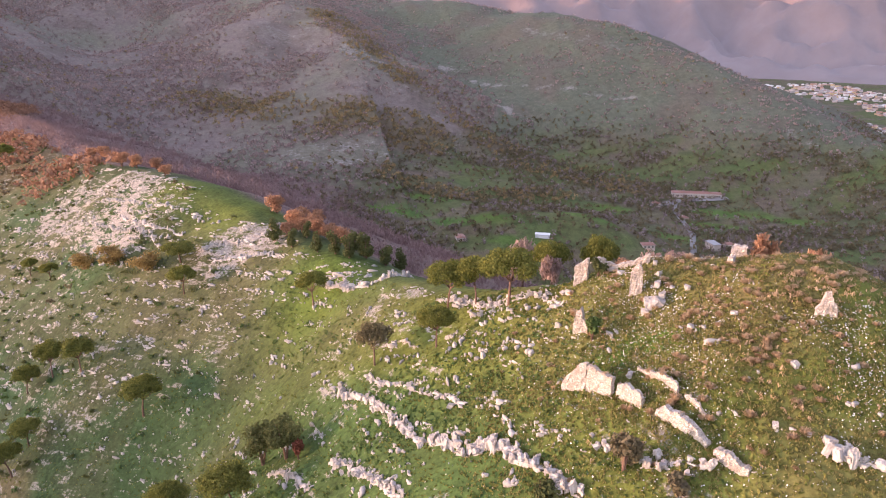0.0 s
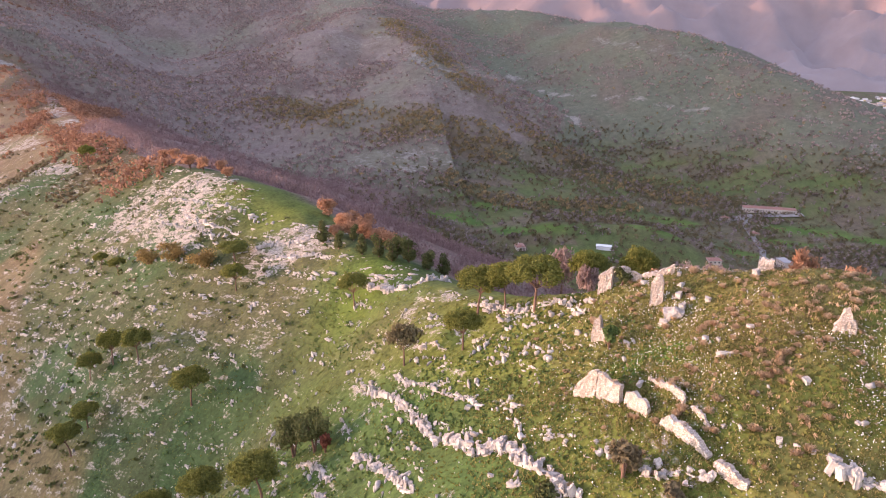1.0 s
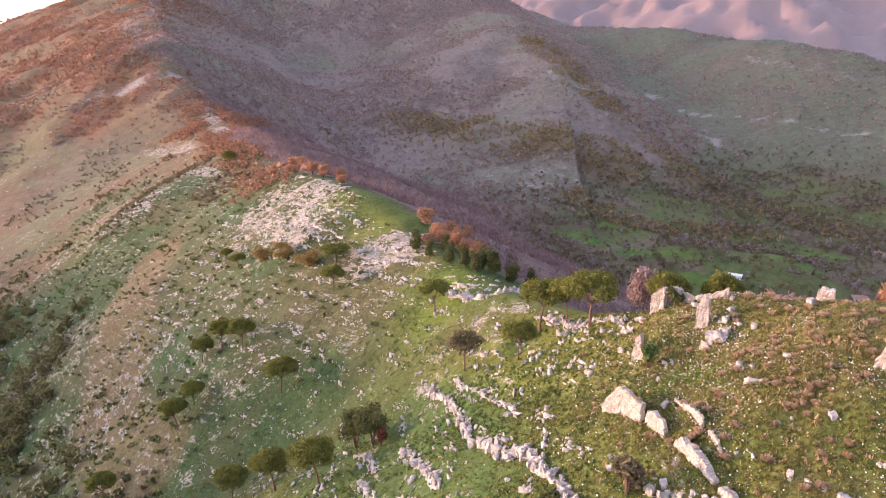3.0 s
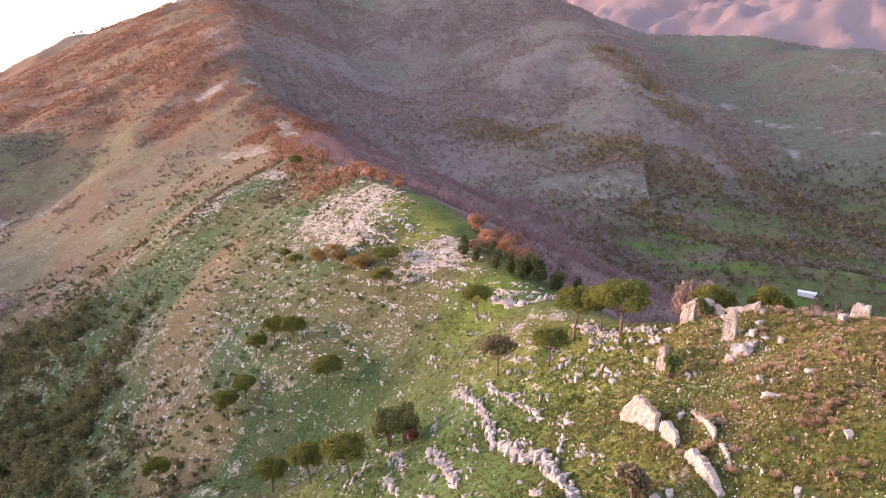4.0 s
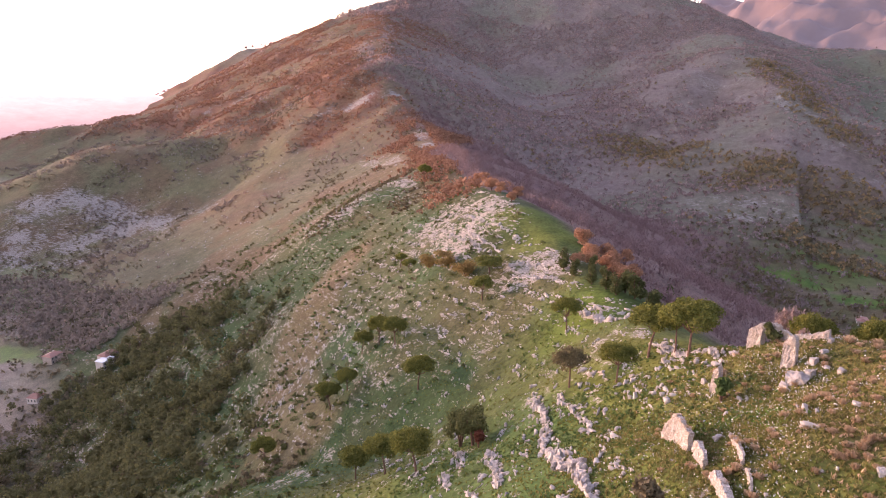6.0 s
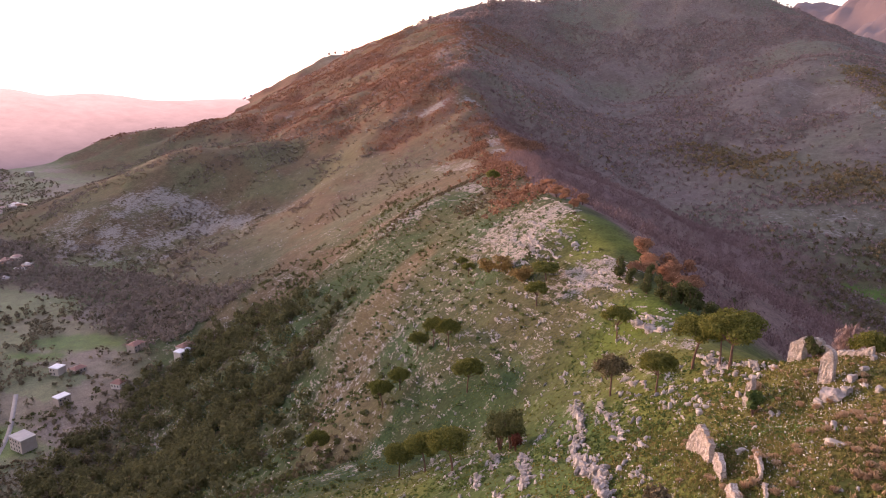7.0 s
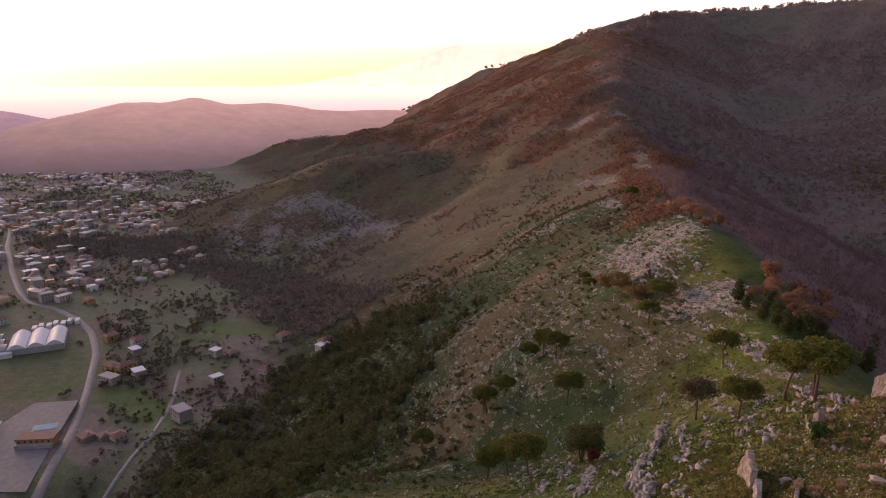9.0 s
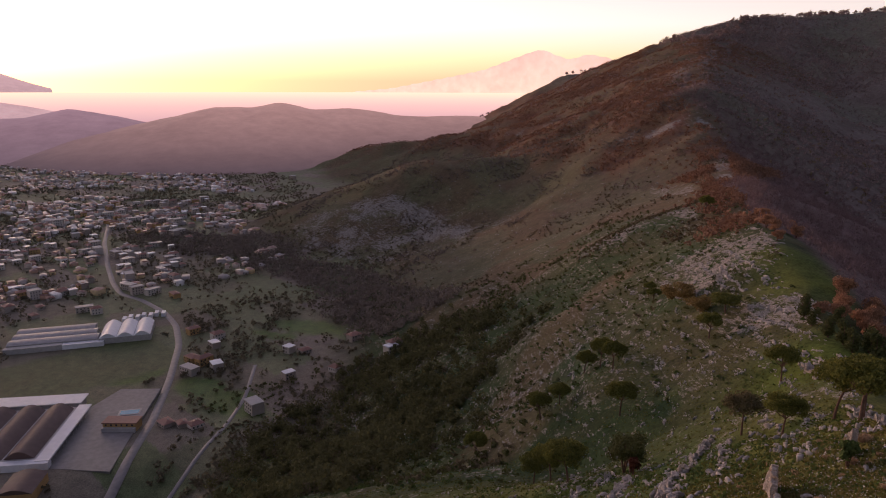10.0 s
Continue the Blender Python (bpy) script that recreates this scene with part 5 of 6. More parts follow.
    p = spread(rng, 22000, -1600, -640, 280, 960, lambda x, y: smooth(8, 16, height(x, y, False)) * 0.6 * smooth(-0.05, 0.25, fbm(x, y, 38, 3, 112)))
    stuff("spur_shrubs", *near_wood(p, 3.0, 4.5, 16, 1.0), BARE_WOOD, "dark shrubs scattered over the grey rocky spur", "shrubs")
    # the valley behind: hedges, orchards and thickets
    def off_fields(x, y):
        return 1 - np.max([oval(x, y, *f) for f in GREEN_FIELDS], axis=0)
    def east(x, y):
        z = height(x, y, False)
        return smooth(85, 40, z) * (0.25 + 0.75 * smooth(-0.15, 0.1, fbm(x, y, 60, 3, 105))) * smooth(330, 420, y) * off_fields(x, y) * (1 - 0.7 * meadows(x, y))
    def rows_of(x, y):
        g = np.where((y > 330) & (x > -200), 0.55, 1.0)
        a, b = (x * 0.96 + y * 0.28) / (75 * g), (y * 0.96 - x * 0.28) / (42 * g)
        a = a + 0.35 * np.sin(np.floor(b) * 2.4)
        return np.maximum(np.abs(a - np.round(a)) * 75 * g < 1.8, np.abs(b - np.round(b)) * 42 * g < 1.8)
    p = spread(rng, 60000, -150, 800, 400, 1200, lambda x, y: 0.75 * rows_of(x, y) * smooth(75, 40, height(x, y, False)) * (fbm(x, y, 70, 2, 118) > -0.15))
    stuff("valley_hedges", *near_wood(p, 4.0, 4.5, 9, 1.1), SCRUB, "dark hedges between small green valley fields", "hedges")
    p = spread(rng, 30000, -180, 800, 330, 1250, east)
    stuff("valley_bare_trees", *near_wood(p[::3], 6.0, 5.5, 13, 1.3), VALLEY_TWIGS, "bare mauve-grey trees in the valley", "trees")
    stuff("valley_olives", *near_wood(p[1::3], 5.0, 5.0, 13, 1.3), OLIVE_LEAVES, "olive-green and yellowing trees in the valley", "trees")
    stuff("valley_thicket", *near_wood(p[2::3], 5.5, 5.5, 13, 1.3), SCRUB, "brown and olive winter thickets between valley fields", "thicket")
    # the great slopes behind
    def slopes(x, y):
        open_ground = 1 - 0.9 * smooth(0.12, 0.25, bare_rock(x, y))
        west = on_flank(x, y) * smooth(0, -100, x) * smooth(1900, 1500, y)
        hill = crest(x, y, RIGHT_HILL) > height(x, y, False) - 30
        return smooth(45, 70, height(x, y, False)) * (0.12 + smooth(-0.2, 0.15, fbm(x, y, 170, 3, 106))) * smooth(700, 900, np.hypot(x, y)) * open_ground * (1 - 0.85 * west) * np.where(hill, 0.3, 1)
    p = spread(rng, 100000, -1900, 700, 780, 2500, slopes)
    stuff("mountain_wood", *near_wood(p[::2], 4.0, 7.0, 7, 1.9, (0.7, 1.2)), FAR_TWIGS, "bare winter woods on the far mountain slopes", "wood")
    stuff("mountain_thicket", *near_wood(p[1::2], 3.5, 6.5, 7, 1.9), TWIGS, "pale leafless thickets between the winter woods", "thicket")
    p = spread(rng, 26000, -700, 500, 780, 1650, lambda x, y: olive_zone(x, y) + 0.05 * slopes(x, y))
    stuff("olive_scrub", *near_wood(p[::2], 5.0, 6.5, 12, 1.5), FAR_OLIVE, "olive-brown trees along the gullies of the mountain", "trees")
    stuff("yellow_scrub", *near_wood(p[1::2], 5.0, 6.0, 12, 1.5), FADED_LEAVES, "yellowing trees along the gullies of the mountain", "trees")
    # trees and hedges on the plain
    def clear(x, y):
        off = np.min([crest_line(x, y, [(a, b, 0) for a, b in way])[0] for way in (MAIN_ROAD, LANE)], axis=0)
        yard = (np.abs((x + 470) * 0.94 - (y - 15) * 0.35) < 75) & (np.abs((x + 470) * 0.35 + (y - 15) * 0.94) < 62)
        meadow_side = np.hypot((x + 600) / 75, (y - 22) / 80) < 1
        return (off > 9) & ~yard & ~meadow_side & (np.hypot(x + 690, y - 30) > 75)
    def plain_trees(x, y):
        return smooth(30, 10, height(x, y, False)) * (0.15 + 0.85 * smooth(-0.1, 0.2, fbm(x, y, 60, 3, 107))) * 0.8 * clear(x, y) * off_fields(x, y)
    p = spread(rng, 60000, -1900, -350, -140, 560, lambda x, y: 0.5 * rows_of(x, y) * clear(x, y) * smooth(12, 6, height(x, y, False)) * (fbm(x, y, 90, 2, 119) > 0.0))
    stuff("plain_hedges", *near_wood(p, 3.2, 3.6, 22, 0.8), SCRUB, "bare brown hedges along the field edges of the plain", "hedges")
    p = spread(rng, 2600, -1220, -880, 110, 300, lambda x, y: oval(x, y, -1045, 200, 115, 50, 25))
    p = np.concatenate([p, spread(rng, 9000, -1100, -480, 190, 420, lambda x, y: 0.75 * belt(x, y, [(-1000, 265), (-850, 275), (-720, 320), (-610, 310), (-520, 300)], 42) * off_fields(x, y))])
    stuff("foot_wood", *near_wood(p, 6.5, 7.0, 14, 1.4), BARE_WOOD, "dark leafless wood at the edge of the town", "wood")
    p = np.concatenate([spread(rng, 14000, -1900, -700, -120, 560, plain_trees), spread(rng, 9000, -720, -310, -60, 420, plain_trees), spread(rng, 7000, -3000, -1900, -400, 750, plain_trees)])
    stuff("plain_trees", *near_wood(p[::2], 5.0, 5.4, 13, 1.3), PLAIN_TREES, "hedges and orchard trees between houses on the plain", "trees")
    stuff("orchard_trees", *near_wood(p[1::2], 4.2, 5.0, 12, 1.3), PLAIN_TREES, "olive and fruit trees on the plain", "trees")
    # a fringe of trees on the skyline
    fringe = []
    for a, b in zip(LEFT_CREST[:3], LEFT_CREST[1:4]):
        for u in rng.random(34):
            fringe.append((a[0] + u * (b[0] - a[0]) + rng.normal() * 12, a[1] + u * (b[1] - a[1]) + rng.normal() * 12))
    for a, b in zip(HIGH_RIDGE[2:5], HIGH_RIDGE[3:6]):
        for u in rng.random(60):
            fringe.append((a[0] + u * (b[0] - a[0]) + rng.normal() * 15, a[1] + u * (b[1] - a[1]) + rng.normal() * 15))
    q = np.array(fringe)
    p = np.stack([q[:, 0], q[:, 1], height(q[:, 0], q[:, 1])], 1)
    stuff("skyline_trees", *near_wood(p, 13.0, 13.0, 30, 3.0), TWIGS, "bare trees in a row along the mountain skyline", "trees")


woods()


# ---- houses and works on the plain ----
def house(kind, long, deep, tall, roof, wall_material, roof_material, label):
    root = new("house")
    bm = bmesh.new()
    box(bm, -long / 2, long / 2, -deep / 2, deep / 2, -2.0, tall)
    part("wall", bm, wall_material, root)
    bm = bmesh.new()
    e = 0.5
    if roof:
        v = [bm.verts.new(p) for p in ((-long / 2 - e, -deep / 2 - e, tall), (long / 2 + e, -deep / 2 - e, tall), (long / 2 + e, deep / 2 + e, tall), (-long / 2 - e, deep / 2 + e, tall), (-long * 0.25, 0, tall + roof), (long * 0.25, 0, tall + roof))]
        for f in ((0, 1, 5, 4), (2, 3, 4, 5), (1, 2, 5), (3, 0, 4), (3, 2, 1, 0)):
            bm.faces.new([v[k] for k in f])
    else:
        box(bm, -long / 2 - 0.2, long / 2 + 0.2, -deep / 2 - 0.2, deep / 2 + 0.2, tall + 0.004, tall + 0.6)
    lid = part("roof", bm, roof_material, root)
    if roof:
        bm = bmesh.new()
        box(bm, long * 0.12, long * 0.12 + 0.7, 0.6, 1.2, tall + roof * 0.5, tall + roof + 0.7)
        part("chimney", bm, wall_material, lid)
    for s in (-1, 1):
        for k in range(int(long // 3.2)):
            for level in range(int(tall // 3)):
                bm = bmesh.new()
                x = -long / 2 + 1.6 + k * 3.2
                box(bm, x - 0.55, x + 0.55, s * deep / 2 - 0.05, s * deep / 2 + 0.05, level * 3 + 1.0, level * 3 + 2.4)
                part("window", bm, GLASS, root)
    return tagged(root, label, "house", "houses on the plain")


def put_houses():
    rng = np.random.default_rng(12)
    kinds = [
        house(0, 12, 9, 6.2, 2.0, STUCCO, TILES, "two-storey stuccoed house with a hipped clay-tile roof"), house(1, 14, 10, 9.2, 0, STUCCO, CONCRETE, "three-storey block of flats with a flat pale roof"),
        house(2, 10, 8, 3.4, 1.6, STUCCO, TILES, "low stuccoed house with a tiled roof"), house(3, 16, 9, 6.4, 0, STUCCO, GREY_ROOF, "long two-storey building with a flat grey roof"),
        house(4, 9, 8, 6.3, 0, STUCCO, WHITE_METAL, "small house with a bright flat terrace roof"), house(5, 12, 9, 6.4, 1.8, OCHRE, TILES, "ochre-painted house with a clay-tile roof")]
    spots = [(-434, 128, 1), (-519, 246, 0), (-536, 188, 4), (-526, 200, 2), (-465, 206, 2), (-478, 169, 4), (-641, 122, 5), (-613, 140, 0), (-591, 132, 4), (-566, 107, 5), (-554, 115, 5), (-535, 122, 4), (-539, 100, 3),
             (-446, 66, 2), (-438, 76, 2), (-432, 84, 2), (-452, 256, 0), (-445, 249, 4), (-841, 84, 3), (-816, 90, 1), (-806, 106, 3), (-780, 127, 5), (-809, -12, 2), (-839, -1, 2), (-774, 31, 3), (-759, 42, 0), (-851, 23, 4), (-872, 34, 5), (-815, -42, 0), (-779, -18, 2), (-1670, 561, 1),
             (270, 849, 2), (289, 798, 2), (17, 647, 2), (206, 660, 2), (284, 690, 3), (304, 699, 2)]
    while len(spots) < 250:
        x, y = rng.uniform(-1500, -850), rng.uniform(-180, 330)
        if y > -0.27 * x - 85 or rng.random() > smooth(-0.15, 0.15, fbm(np.array(x), np.array(y), 160, 2, 121)) or abs(y - (75 if x > -1130 else 85)) < 9:
            continue
        spots.append((x, y, int(rng.integers(6))))
    farm = house(6, 62, 13, 4.6, 1.8, STUCCO, TILES, "long low farm building with a reddish tiled roof in the valley")
    farm.matrix_basis = pose(333, 884, ground_z(333, 884), 0, 0, -10)
    shed = house(7, 14, 6, 2.9, 0.6, WHITE_METAL, WHITE_METAL, "low shed with a white metal roof in the valley")
    shed.matrix_basis = pose(98, 649, ground_z(98, 649), 0, 0, -12)
    first = set()
    for x, y, k in spots:
        turn = 15 + 90 * rng.integers(2) + rng.normal() * 8
        if k not in first:
            first.add(k)
            h = kinds[k]
            h.matrix_basis = pose(x, y, ground_z(x, y), 0, 0, turn)
        else:
            h = copy_thing(kinds[k], pose(x, y, ground_z(x, y), 0, 0, turn))
            h.scale = (rng.uniform(0.8, 1.25), rng.uniform(0.85, 1.2), rng.uniform(0.85, 1.2))
    # the town goes on towards the hills
    verts, faces, roofs, roof_faces, n = [], [], [], [], 0
    cube = np.array([(x, y, z) for z in (0, 1) for x, y in ((-.5, -.5), (.5, -.5), (.5, .5), (-.5, .5))])
    quads = np.array([(4, 5, 6, 7), (0, 1, 5, 4), (1, 2, 6, 5), (2, 3, 7, 6), (3, 0, 4, 7)])
    for x0, x1, y0, y1, count, a in ((-2150, -1250, -330, 420, 1150, 130), (-1300, -830, -170, 300, 260, 90), (-2700, -2100, -500, 500, 260, 200), (780, 1300, 1150, 2350, 700, 140)):
        x, y = rng.uniform(x0, x1, count * 4), rng.uniform(y0, y1, count * 4)
        ok = (fbm(x, y, a, 2, 123) > -0.06) & (height(x, y, False) < 12) & (np.hypot((x + 1045) / 130, (y - 200) / 70) > 1) & (crest_line(x, y, [(p, q, 0) for p, q in MAIN_ROAD])[0] > 10) & (np.abs(crest_line(x, y, [(-860, 40, 0), (-1000, 60, 0)])[0]) > 8)
        for px, py in list(zip(x[ok], y[ok]))[:count]:
            t = rng.normal() * 0.3 + 0.3
            gz = ground_z(px, py)
            c, s = math.cos(t), math.sin(t)
            size = rng.uniform((6, 5, 2.8), (13, 9.5, 7.0)) * (1 if rng.random() > 0.06 else 2.2, 1.6 if rng.random() < 0.1 else 1, 1)
            v = cube * size
            hip = rng.random() < 0.55
            v[4:, :2] *= 1.05
            lid = np.concatenate([v[4:] + (0, 0, 0.05), v[4:] * ((0.45, 0.1, 1) if hip else (1, 1, 1)) + (0, 0, 1.9 if hip else 0.5)])
            lid = np.stack([lid[:, 0] * c - lid[:, 1] * s + px, lid[:, 0] * s + lid[:, 1] * c + py, lid[:, 2] + gz - 0.5], 1)
            roofs.append(lid)
            roof_faces.append(quads + n)
            verts.append(np.stack([v[:, 0] * c - v[:, 1] * s + px, v[:, 0] * s + v[:, 1] * c + py, v[:, 2] + gz - 0.5], 1))
            faces.append(quads + n)
            n += 8
    def painted(name, colours, rough):
        """One paint or roof colour for each house."""
        m, nodes, links, bsdf = node_material(name)
        pick = nodes.new("ShaderNodeNewGeometry").outputs["Random Per Island"]
        col = ramp(nodes, links, pick, [(k / len(colours), c) for k, c in enumerate(colours)])
        col.node.color_ramp.interpolation = "CONSTANT"
        dirt = noise_out(nodes, links, 3.0, 4)
        links.new(mix(nodes, links, ramp(nodes, links, dirt, [(0.5, (0, 0, 0)), (0.75, (0.5, 0.5, 0.5))]), col, (0.22, 0.18, 0.155)), bsdf.inputs["Base Color"])
        bsdf.inputs["Roughness"].default_value = rough
        return m

    town = painted("town_walls", [(0.72, 0.66, 0.58), (0.55, 0.45, 0.36), (0.64, 0.47, 0.38), (0.60, 0.44, 0.22), (0.44, 0.38, 0.34), (0.76, 0.72, 0.66), (0.50, 0.30, 0.20), (0.38, 0.34, 0.32)], 0.75)
    lids = painted("town_roofs", [(0.34, 0.17, 0.115), (0.26, 0.135, 0.10), (0.46, 0.42, 0.385), (0.38, 0.20, 0.14), (0.30, 0.27, 0.25), (0.74, 0.70, 0.66), (0.30, 0.16, 0.12), (0.52, 0.46, 0.40)], 0.38)
    stuff("town_roofs", np.concatenate(roofs), np.concatenate(roof_faces), lids, "clay-tiled and pale flat roofs of the town", "roofs")
    stuff("distant_town", np.concatenate(verts), np.concatenate(faces), town, "pale blocks of a town spread over the plain", "town")


put_houses()


def strip(name, way, wide, material, label, lift=0.25):
    """A road draped over the ground."""
    pts = []
    for a, b in zip(way[:-1], way[1:]):
        n = max(1, int(math.hypot(b[0] - a[0], b[1] - a[1]) / 6))
        pts += [(a[0] + (b[0] - a[0]) * k / n, a[1] + (b[1] - a[1]) * k / n) for k in range(n)]
    pts.append(way[-1])
    p = np.array(pts)
    for _ in range(4):
        p[1:-1] = 0.25 * p[:-2] + 0.5 * p[1:-1] + 0.25 * p[2:]
    d = np.gradient(p, axis=0)
    d /= np.linalg.norm(d, axis=1)[:, None]
    side = np.stack([-d[:, 1], d[:, 0]], 1) * wide / 2
    z = np.max([height(q[:, 0], q[:, 1]) for q in (p, p + side, p - side)], axis=0) + lift
    rows = [np.column_stack([p + side * s, z - (0.0 if abs(s) <= 1 else 0.8)]) for s in (1.15, 1, -1, -1.15)]
    v = np.stack(rows, 1).reshape(-1, 3)
    i = np.arange(len(p) - 1)[:, None] * 4
    f = np.concatenate([i + np.array([k, k + 4, k + 5, k + 1]) for k in range(3)])
    return tagged(new(name, mesh_of(name, v, f, material)), label, "road", kind="structure")


strip("road_main", MAIN_ROAD, 6.0, ASPHALT, "pale worn country road winding into the town")
strip("road_lane", LANE, 3.0, ASPHALT, "narrow pale lane between fields")
strip("road_town", [(-1000, -120), (-1100, -40), (-1250, 20), (-1400, 40), (-1700, -60)], 7.0, ASPHALT, "street through the town on the plain")
strip("road_farmyard", [(262, 848), (288, 862), (312, 872), (368, 867)], 12.0, ASPHALT, "pale paved yard in front of the farm building")
strip("road_valley", [(230, 600), (251, 653), (281, 743), (286, 797), (289, 835), (300, 866)], 6.0, ASPHALT, "pale lane climbing to the farm building in the valley")


def vault(bm, x0, x1, y0, y1, z, rise, n=14):
    """A barrel roof along x."""
    rows = []
    for k in range(n + 1):
        u = k / n
        rows.append([bm.verts.new((x, y0 + (y1 - y0) * u, z + rise * math.sin(math.pi * u))) for x in (x0, x1)])
    for a, b in zip(rows[:-1], rows[1:]):
        bm.faces.new((a[0], b[0], b[1], a[1]))
    for s in (0, 1):
        bm.faces.new([r[s] for r in (rows if s == 0 else rows[::-1])])


def factory_near():
    root = new("factory")
    root.matrix_basis = pose(-425, -11, ground_z(-460, -20), 0, 0, math.degrees(math.atan2(28, -71)))
    bm = bmesh.new()
    box(bm, 0, 76, 6, 88, -1, 6)
    part("wall", bm, CONCRETE, root)
    for k in range(4):
        bm = bmesh.new()
        vault(bm, 2, 74, 8 + k * 20, 27 + k * 20, 6.05, 5.0)
        part("vault", bm, RUST_ROOF, root, "rust-brown barrel roof")
    bm = bmesh.new()
    box(bm, -3, 79, -3, 6, 5.6, 6.6)
    canopy = part("canopy", bm, WHITE_METAL, root, "long white flat canopy")
    bm = bmesh.new()
    box(bm, -6, -0.1, -3, 90, -1, 6.2)
    part("front_wing", bm, WHITE_METAL, root, "white front wing")
    bm = bmesh.new()
    box(bm, 84, 99, 8, 92, -1, 5.5)
    part("rear_hall", bm, CONCRETE, root)
    bm = bmesh.new()
    box(bm, 83, 100, 6, 94, 5.55, 6.3)
    part("rear_roof", bm, WHITE_METAL, root, "bright white rear roof")
    for k in range(12):
        bm = bmesh.new()
        box(bm, 3 + k * 6.2, 3.5 + k * 6.2, -2.5, -2.0, -1, 5.6)
        part("post", bm, CONCRETE, canopy)
    tagged(root, "large factory with rust-brown barrel roofs and a white canopy", "factory")
    yard = bmesh.new()
    z = max(ground_z(x, y) for x, y in ((-396, 24), (-422, -14), (-410, 5), (-428, 37), (-505, 71), (-450, 20), (-480, 40), (-440, 0), (-520, 50))) + 0.2
    vs = [yard.verts.new((x, y, z)) for x, y in ((-396, 24), (-422, -14), (-497, 14), (-527, 44), (-512, 72), (-460, 50))]
    low = [yard.verts.new((v.co.x, v.co.y, z - 2)) for v in vs]
    yard.faces.new(vs)
    for k in range(6):
        yard.faces.new((vs[k - 1], low[k - 1], low[k], vs[k]))
    bmesh.ops.recalc_face_normals(yard, faces=yard.faces)
    tagged(part("yard", yard, ASPHALT), "grey paved yard in front of the factory", "yard", kind="structure")
    club = new("pool_house")
    club.matrix_basis = pose(-457, 38, z, 0, 0, math.degrees(math.atan2(21, 12)))
    for name, material, dims in (("wall", OCHRE, (-12, 12, -5, 5, -1, 5)), ("roof", TILES, (-12.6, 12.6, -5.6, 5.6, 5.02, 5.8)), ("porch", CONCRETE, (-12, 12, -8, -5.65, -1, 2.6))):
        bm = bmesh.new()
        box(bm, *dims)
        part(name, bm, material, club)
    for k in range(6):
        bm = bmesh.new()
        box(bm, -10.5 + k * 3.8, -9.2 + k * 3.8, -5.06, -4.9, 3.0, 4.4)
        part("window", bm, GLASS, club)
    tagged(club, "ochre pool house with a red tiled roof and porch", "house")
    pool = new("swimming_pool")
    pool.matrix_basis = pose(-479, 45, z, 0, 0, math.degrees(math.atan2(13, 4)))
    for name, material, dims in (("rim", CONCRETE, (-8, 8, -4.6, 4.6, -1, 0.25)), ("water", POOL, (-6.6, 6.6, -3.2, 3.2, -1, 0.32))):
        bm = bmesh.new()
        box(bm, *dims)
        part(name, bm, material, pool)
    tagged(pool, "rectangular blue swimming pool with a pale rim", "pool")
    shed = new("yellow_hall")
    shed.matrix_basis = pose(-396, -24, ground_z(-396, -24), 0, 0, math.degrees(math.atan2(28, -71)))
    bm = bmesh.new()
    box(bm, -12, 12, -10, 10, -1, 6)
    part("wall", bm, OCHRE, shed)
    bm = bmesh.new()
    vault(bm, -12.3, 12.3, -10.3, 10.3, 6.02, 3.0)
    part("roof", bm, RUST_ROOF, shed)
    tagged(shed, "yellow hall with a rounded brown roof", "hall")


def factory_far():
    root = new("warehouse")
    root.matrix_basis = pose(-671, -41, ground_z(-680, 20), 0, 0, math.degrees(math.atan2(122, 28)))
    for k in range(3):
        bm = bmesh.new()
        box(bm, 0, 78 - 4 * k, 4 + 17 * k, 20.5 + 17 * k, -1, 6 - k * 0.3)
        part("hall", bm, CONCRETE, root)
        bm = bmesh.new()
        vault(bm, -0.5, 78.5 - 4 * k, 3.8 + 17 * k, 20.7 + 17 * k, 6.02 - k * 0.3, 1.6, 6)
        part("roof", bm, GREY_ROOF, root)
    bm = bmesh.new()
    box(bm, -2, 48, -3, 3.7, -1, 5)
    part("front_wing", bm, CONCRETE, root)
    bm = bmesh.new()
    box(bm, 48.1, 84, -3, 3.7, -1, 4.6)
    part("front_canopy", bm, WHITE_METAL, root, "white sheet-metal canopy")
    bm = bmesh.new()
    box(bm, 79, 126, 2, 46, -1, 6)
    part("vaulted_hall", bm, CONCRETE, root)
    for k in range(3):
        bm = bmesh.new()
        w = 15.5
        vault(bm, 2, 46, 79.5 + k * w, 79.5 + (k + 1) * w - 0.3, 6.05, 4.2)
        for v in bm.verts:
            v.co = Vector((v.co.y, v.co.x, v.co.z))
        bmesh.ops.reverse_faces(bm, faces=bm.faces)
        part("vault", bm, WHITE_METAL, root, "white barrel roof")
    tagged(root, "long grey warehouse with three white barrel roofs", "warehouse")
    for k in range(7):
        bm = bmesh.new()
        box(bm, -2, 2, -5, 5, -0.5, 3.6)
        v = tagged(part("trailer", bm, WHITE_METAL), "white lorry trailer parked behind the warehouse", "trailer", "parked trailers")
        v.matrix_basis = pose(-716 - k % 2 * 4, 66 + k * 6.5, ground_z(-716, 66 + k * 6.5) + 0.6, 0, 0, 75)


factory_near()
factory_far()


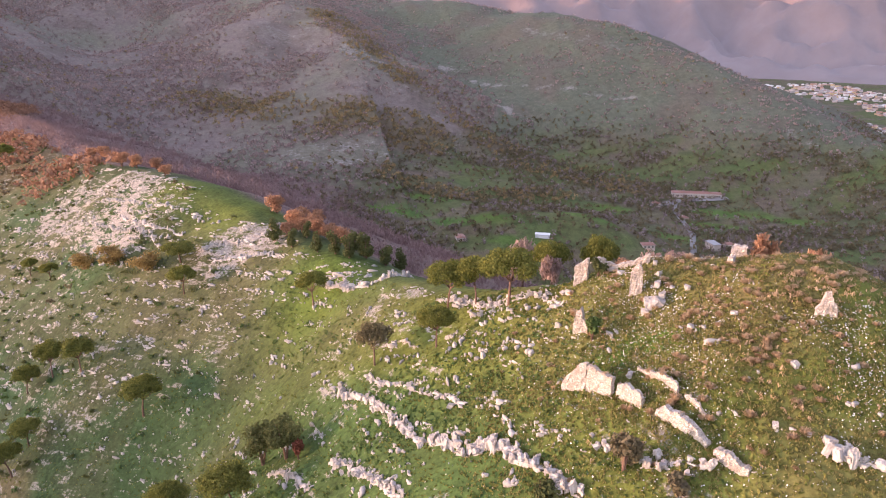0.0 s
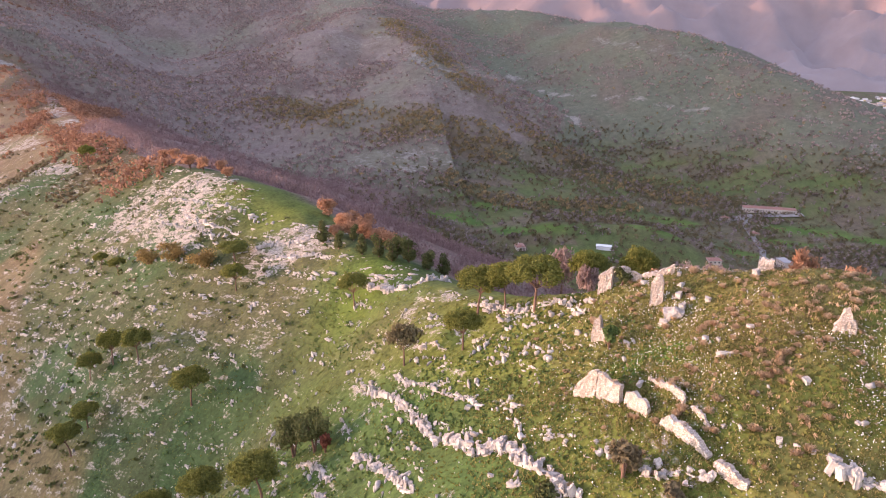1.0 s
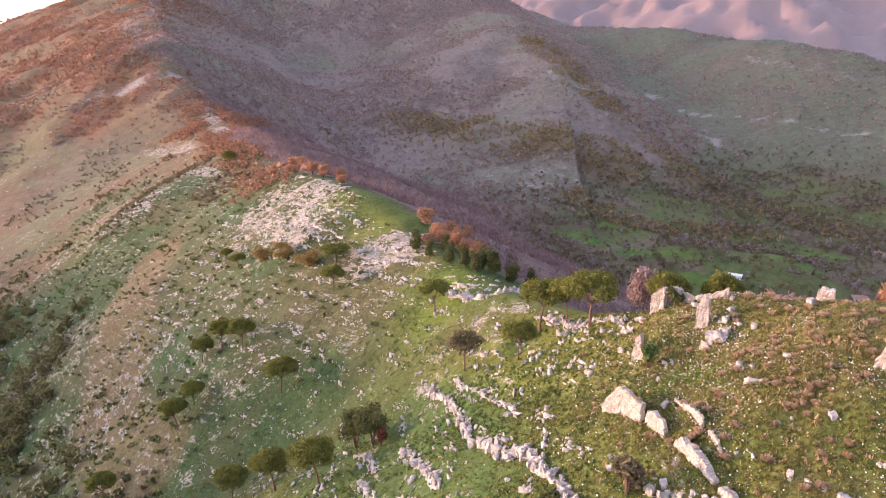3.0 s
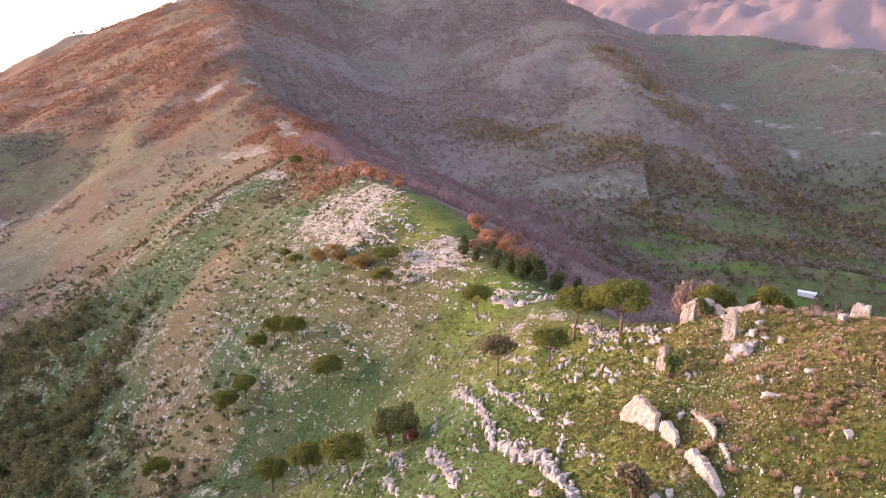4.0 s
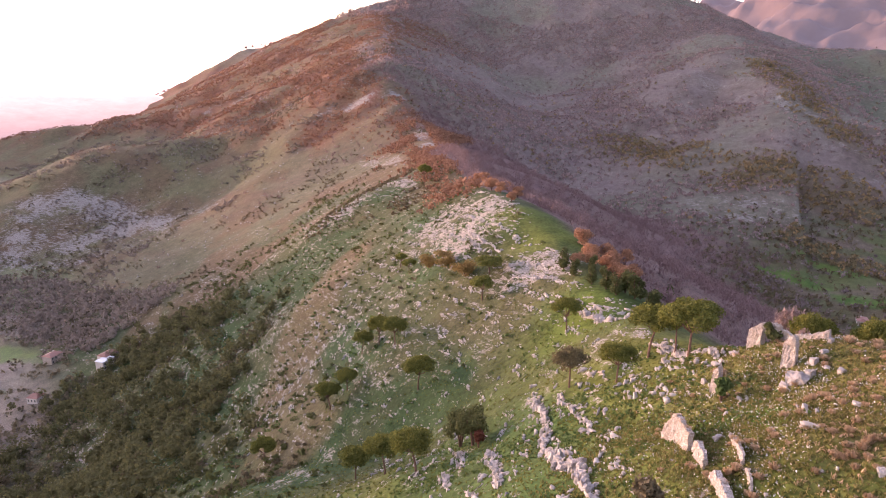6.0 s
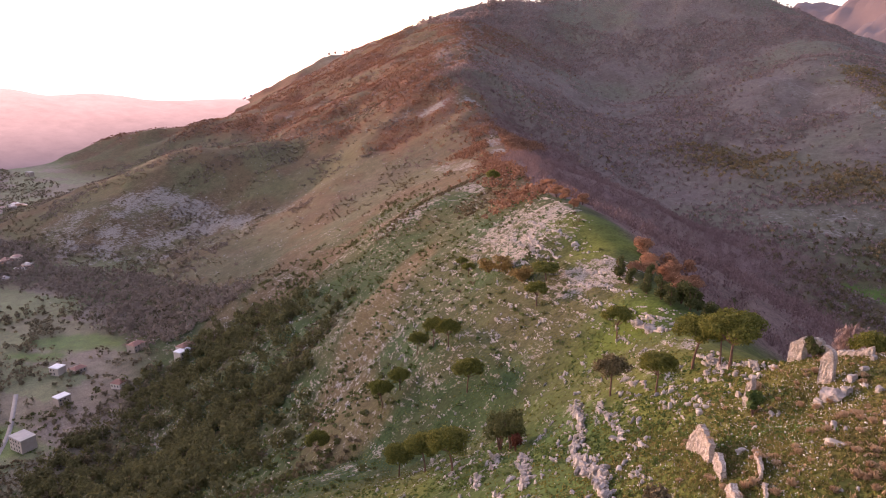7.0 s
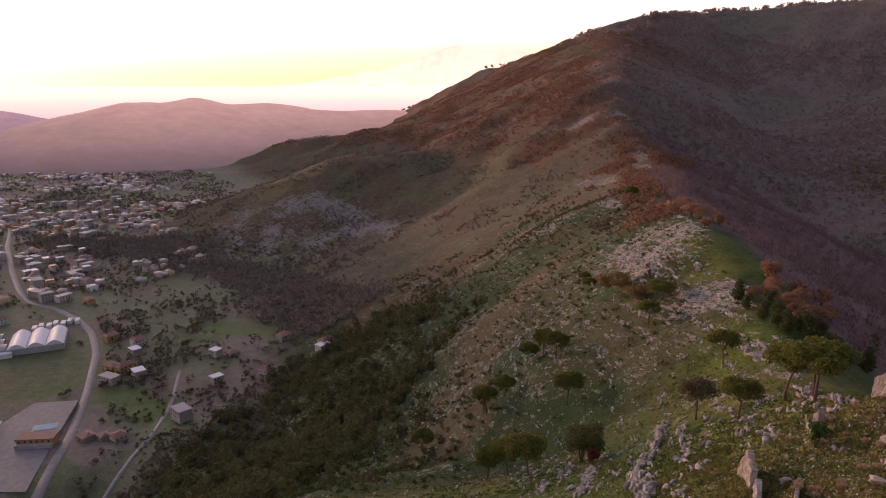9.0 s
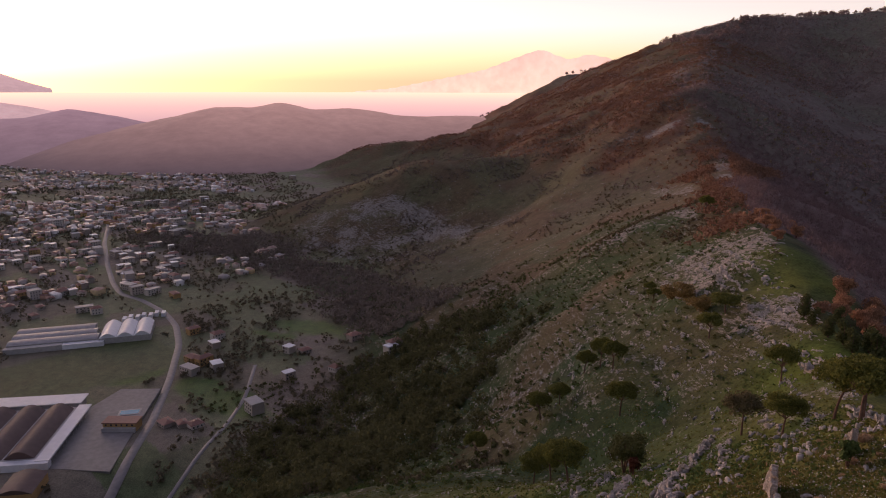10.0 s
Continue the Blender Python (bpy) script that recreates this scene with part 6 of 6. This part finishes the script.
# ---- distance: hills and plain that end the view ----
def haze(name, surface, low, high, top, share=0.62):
    """Far land, evening mist painted as emission: thicker and duller towards its foot."""
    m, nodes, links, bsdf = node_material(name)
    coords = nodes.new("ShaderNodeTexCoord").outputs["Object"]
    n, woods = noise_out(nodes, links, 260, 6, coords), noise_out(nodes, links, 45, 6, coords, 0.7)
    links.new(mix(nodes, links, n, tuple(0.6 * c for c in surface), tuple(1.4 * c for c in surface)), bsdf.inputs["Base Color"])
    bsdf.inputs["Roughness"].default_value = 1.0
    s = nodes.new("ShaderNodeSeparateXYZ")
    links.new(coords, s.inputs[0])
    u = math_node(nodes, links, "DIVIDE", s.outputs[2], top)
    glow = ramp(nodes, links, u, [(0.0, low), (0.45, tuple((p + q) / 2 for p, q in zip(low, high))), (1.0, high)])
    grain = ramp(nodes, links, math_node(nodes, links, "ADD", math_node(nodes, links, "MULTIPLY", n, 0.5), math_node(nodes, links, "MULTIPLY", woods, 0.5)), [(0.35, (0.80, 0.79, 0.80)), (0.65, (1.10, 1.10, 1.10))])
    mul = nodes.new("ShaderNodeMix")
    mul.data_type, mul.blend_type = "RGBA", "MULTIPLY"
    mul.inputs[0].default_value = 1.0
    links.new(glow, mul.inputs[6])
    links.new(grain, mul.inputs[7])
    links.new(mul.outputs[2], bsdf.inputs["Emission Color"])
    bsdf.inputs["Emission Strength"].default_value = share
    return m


def far_hills(name, spines, x0, x1, y0, y1, step, material, label, rough=25.0):
    nx, ny = int((x1 - x0) / step) + 1, int((y1 - y0) / step) + 1
    X, Y = np.meshgrid(np.linspace(x0, x1, nx), np.linspace(y0, y1, ny))
    Z = np.max([crest(X, Y, s) for s in spines], axis=0)
    Z = Z + smooth(0, 120, Z) * (fbm(X, Y, 420, 4, 141) * rough - np.abs(fbm(X, Y, 240, 4, 142)) * rough * 1.6)
    Z = np.maximum(Z, -14)
    Z = np.where(np.hypot(X, Y) > 4930, -14, Z)
    i = np.arange(nx * ny).reshape(ny, nx)
    f = np.stack([i[:-1, :-1], i[:-1, 1:], i[1:, 1:], i[1:, :-1]], -1).reshape(-1, 4)
    f = f[(Z.ravel()[f] > -13).any(1)]
    me = mesh_of(name, np.stack([X, Y, Z], -1).reshape(-1, 3), f, material, True)
    return tagged(new(name, me), label, "hills", kind="structure")


# these hills emit: mist and evening light are put into their materials
far_hills("backdrop_range", [FAR_RANGE, *RANGE_RIBS], -1700, 3700, 2300, 4800, 28, haze("haze_glow_range", (0.13, 0.085, 0.068), (0.125, 0.14, 0.17), (0.12, 0.105, 0.12), 700.0, 0.34), "mountain range with haze painted as glow, its heights pink in the last sun", 130)
far_hills("backdrop_west", [WEST_RANGE], -3700, -1700, -300, 2200, 20, haze("haze_glow_west", (0.05, 0.035, 0.03), (0.135, 0.098, 0.098), (0.72, 0.43, 0.32), 165.0, 0.98), "hills beyond the town, their pink haze painted as glow", 9)
far_hills("backdrop_west_hill", [WEST_HILL], -3700, -2200, -1500, 800, 20, haze("haze_glow_hill", (0.05, 0.035, 0.03), (0.20, 0.14, 0.145), (0.46, 0.29, 0.285), 150.0, 1.2), "hill beyond the town, its mauve haze painted as glow", 8)
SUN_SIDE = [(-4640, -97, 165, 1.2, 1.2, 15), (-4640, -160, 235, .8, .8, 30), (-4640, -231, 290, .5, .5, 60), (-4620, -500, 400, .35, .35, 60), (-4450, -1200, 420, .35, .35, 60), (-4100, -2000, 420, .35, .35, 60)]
far_hills("backdrop_sunside", [SUN_SIDE], -4900, -3300, -2500, 100, 18, haze("haze_glow_sunside", (0.03, 0.02, 0.02), (0.75, 0.52, 0.45), (0.75, 0.50, 0.42), 300.0, 1.3), "mountain under the setting sun, its haze painted as glow", 10)


def far_plain():
    """The misty plain, a standing ring that emits, and the twin-peaked mountain on the horizon."""
    a = np.radians(np.linspace(30, 125, 200))
    r = 3950.0
    rows = [np.stack([25 - r * np.sin(a), r * np.cos(a), np.full_like(a, z)], -1) for z in np.linspace(-10, 190, 10)]
    v = np.concatenate(rows)
    i = np.arange(2000).reshape(10, 200)
    f = np.stack([i[:-1, :-1], i[:-1, 1:], i[1:, 1:], i[1:, :-1]], -1).reshape(-1, 4)
    m, nodes, links, bsdf = node_material("mist_glow_plain")
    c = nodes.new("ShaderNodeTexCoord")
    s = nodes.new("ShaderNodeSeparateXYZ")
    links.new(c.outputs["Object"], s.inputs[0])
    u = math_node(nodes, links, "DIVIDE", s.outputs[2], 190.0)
    # the mist's light is painted as emission, brighter towards the top
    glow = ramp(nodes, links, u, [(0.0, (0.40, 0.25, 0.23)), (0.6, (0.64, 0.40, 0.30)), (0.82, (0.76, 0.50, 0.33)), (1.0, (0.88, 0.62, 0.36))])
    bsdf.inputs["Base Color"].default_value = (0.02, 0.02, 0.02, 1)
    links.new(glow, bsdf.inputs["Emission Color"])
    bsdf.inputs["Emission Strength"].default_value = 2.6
    tagged(new("backdrop_plain", mesh_of("backdrop_plain", v, f, m)), "misty plain painted as an emissive ring under the evening sky", "backdrop", kind="structure")
    az = np.linspace(38, 70, 180)
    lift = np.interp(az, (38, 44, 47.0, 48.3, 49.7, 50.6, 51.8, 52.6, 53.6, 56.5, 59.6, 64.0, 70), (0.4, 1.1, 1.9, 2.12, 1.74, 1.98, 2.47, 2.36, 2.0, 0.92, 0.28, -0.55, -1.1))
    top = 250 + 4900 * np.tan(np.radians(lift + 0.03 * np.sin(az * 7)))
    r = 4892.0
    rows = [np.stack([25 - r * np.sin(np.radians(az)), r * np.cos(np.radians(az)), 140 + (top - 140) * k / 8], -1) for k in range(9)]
    v = np.concatenate(rows)
    i = np.arange(9 * 180).reshape(9, 180)
    f = np.stack([i[:-1, :-1], i[:-1, 1:], i[1:, 1:], i[1:, :-1]], -1).reshape(-1, 4)
    tagged(new("backdrop_mountain", mesh_of("backdrop_mountain", v, f, haze("mist_glow_mountain", (0.02, 0.02, 0.02), (1.50, 1.15, 0.68), (1.25, 0.82, 0.56), 470.0, 1.4))), "twin-peaked mountain, its evening haze painted as glow", "backdrop", kind="structure")


far_plain()
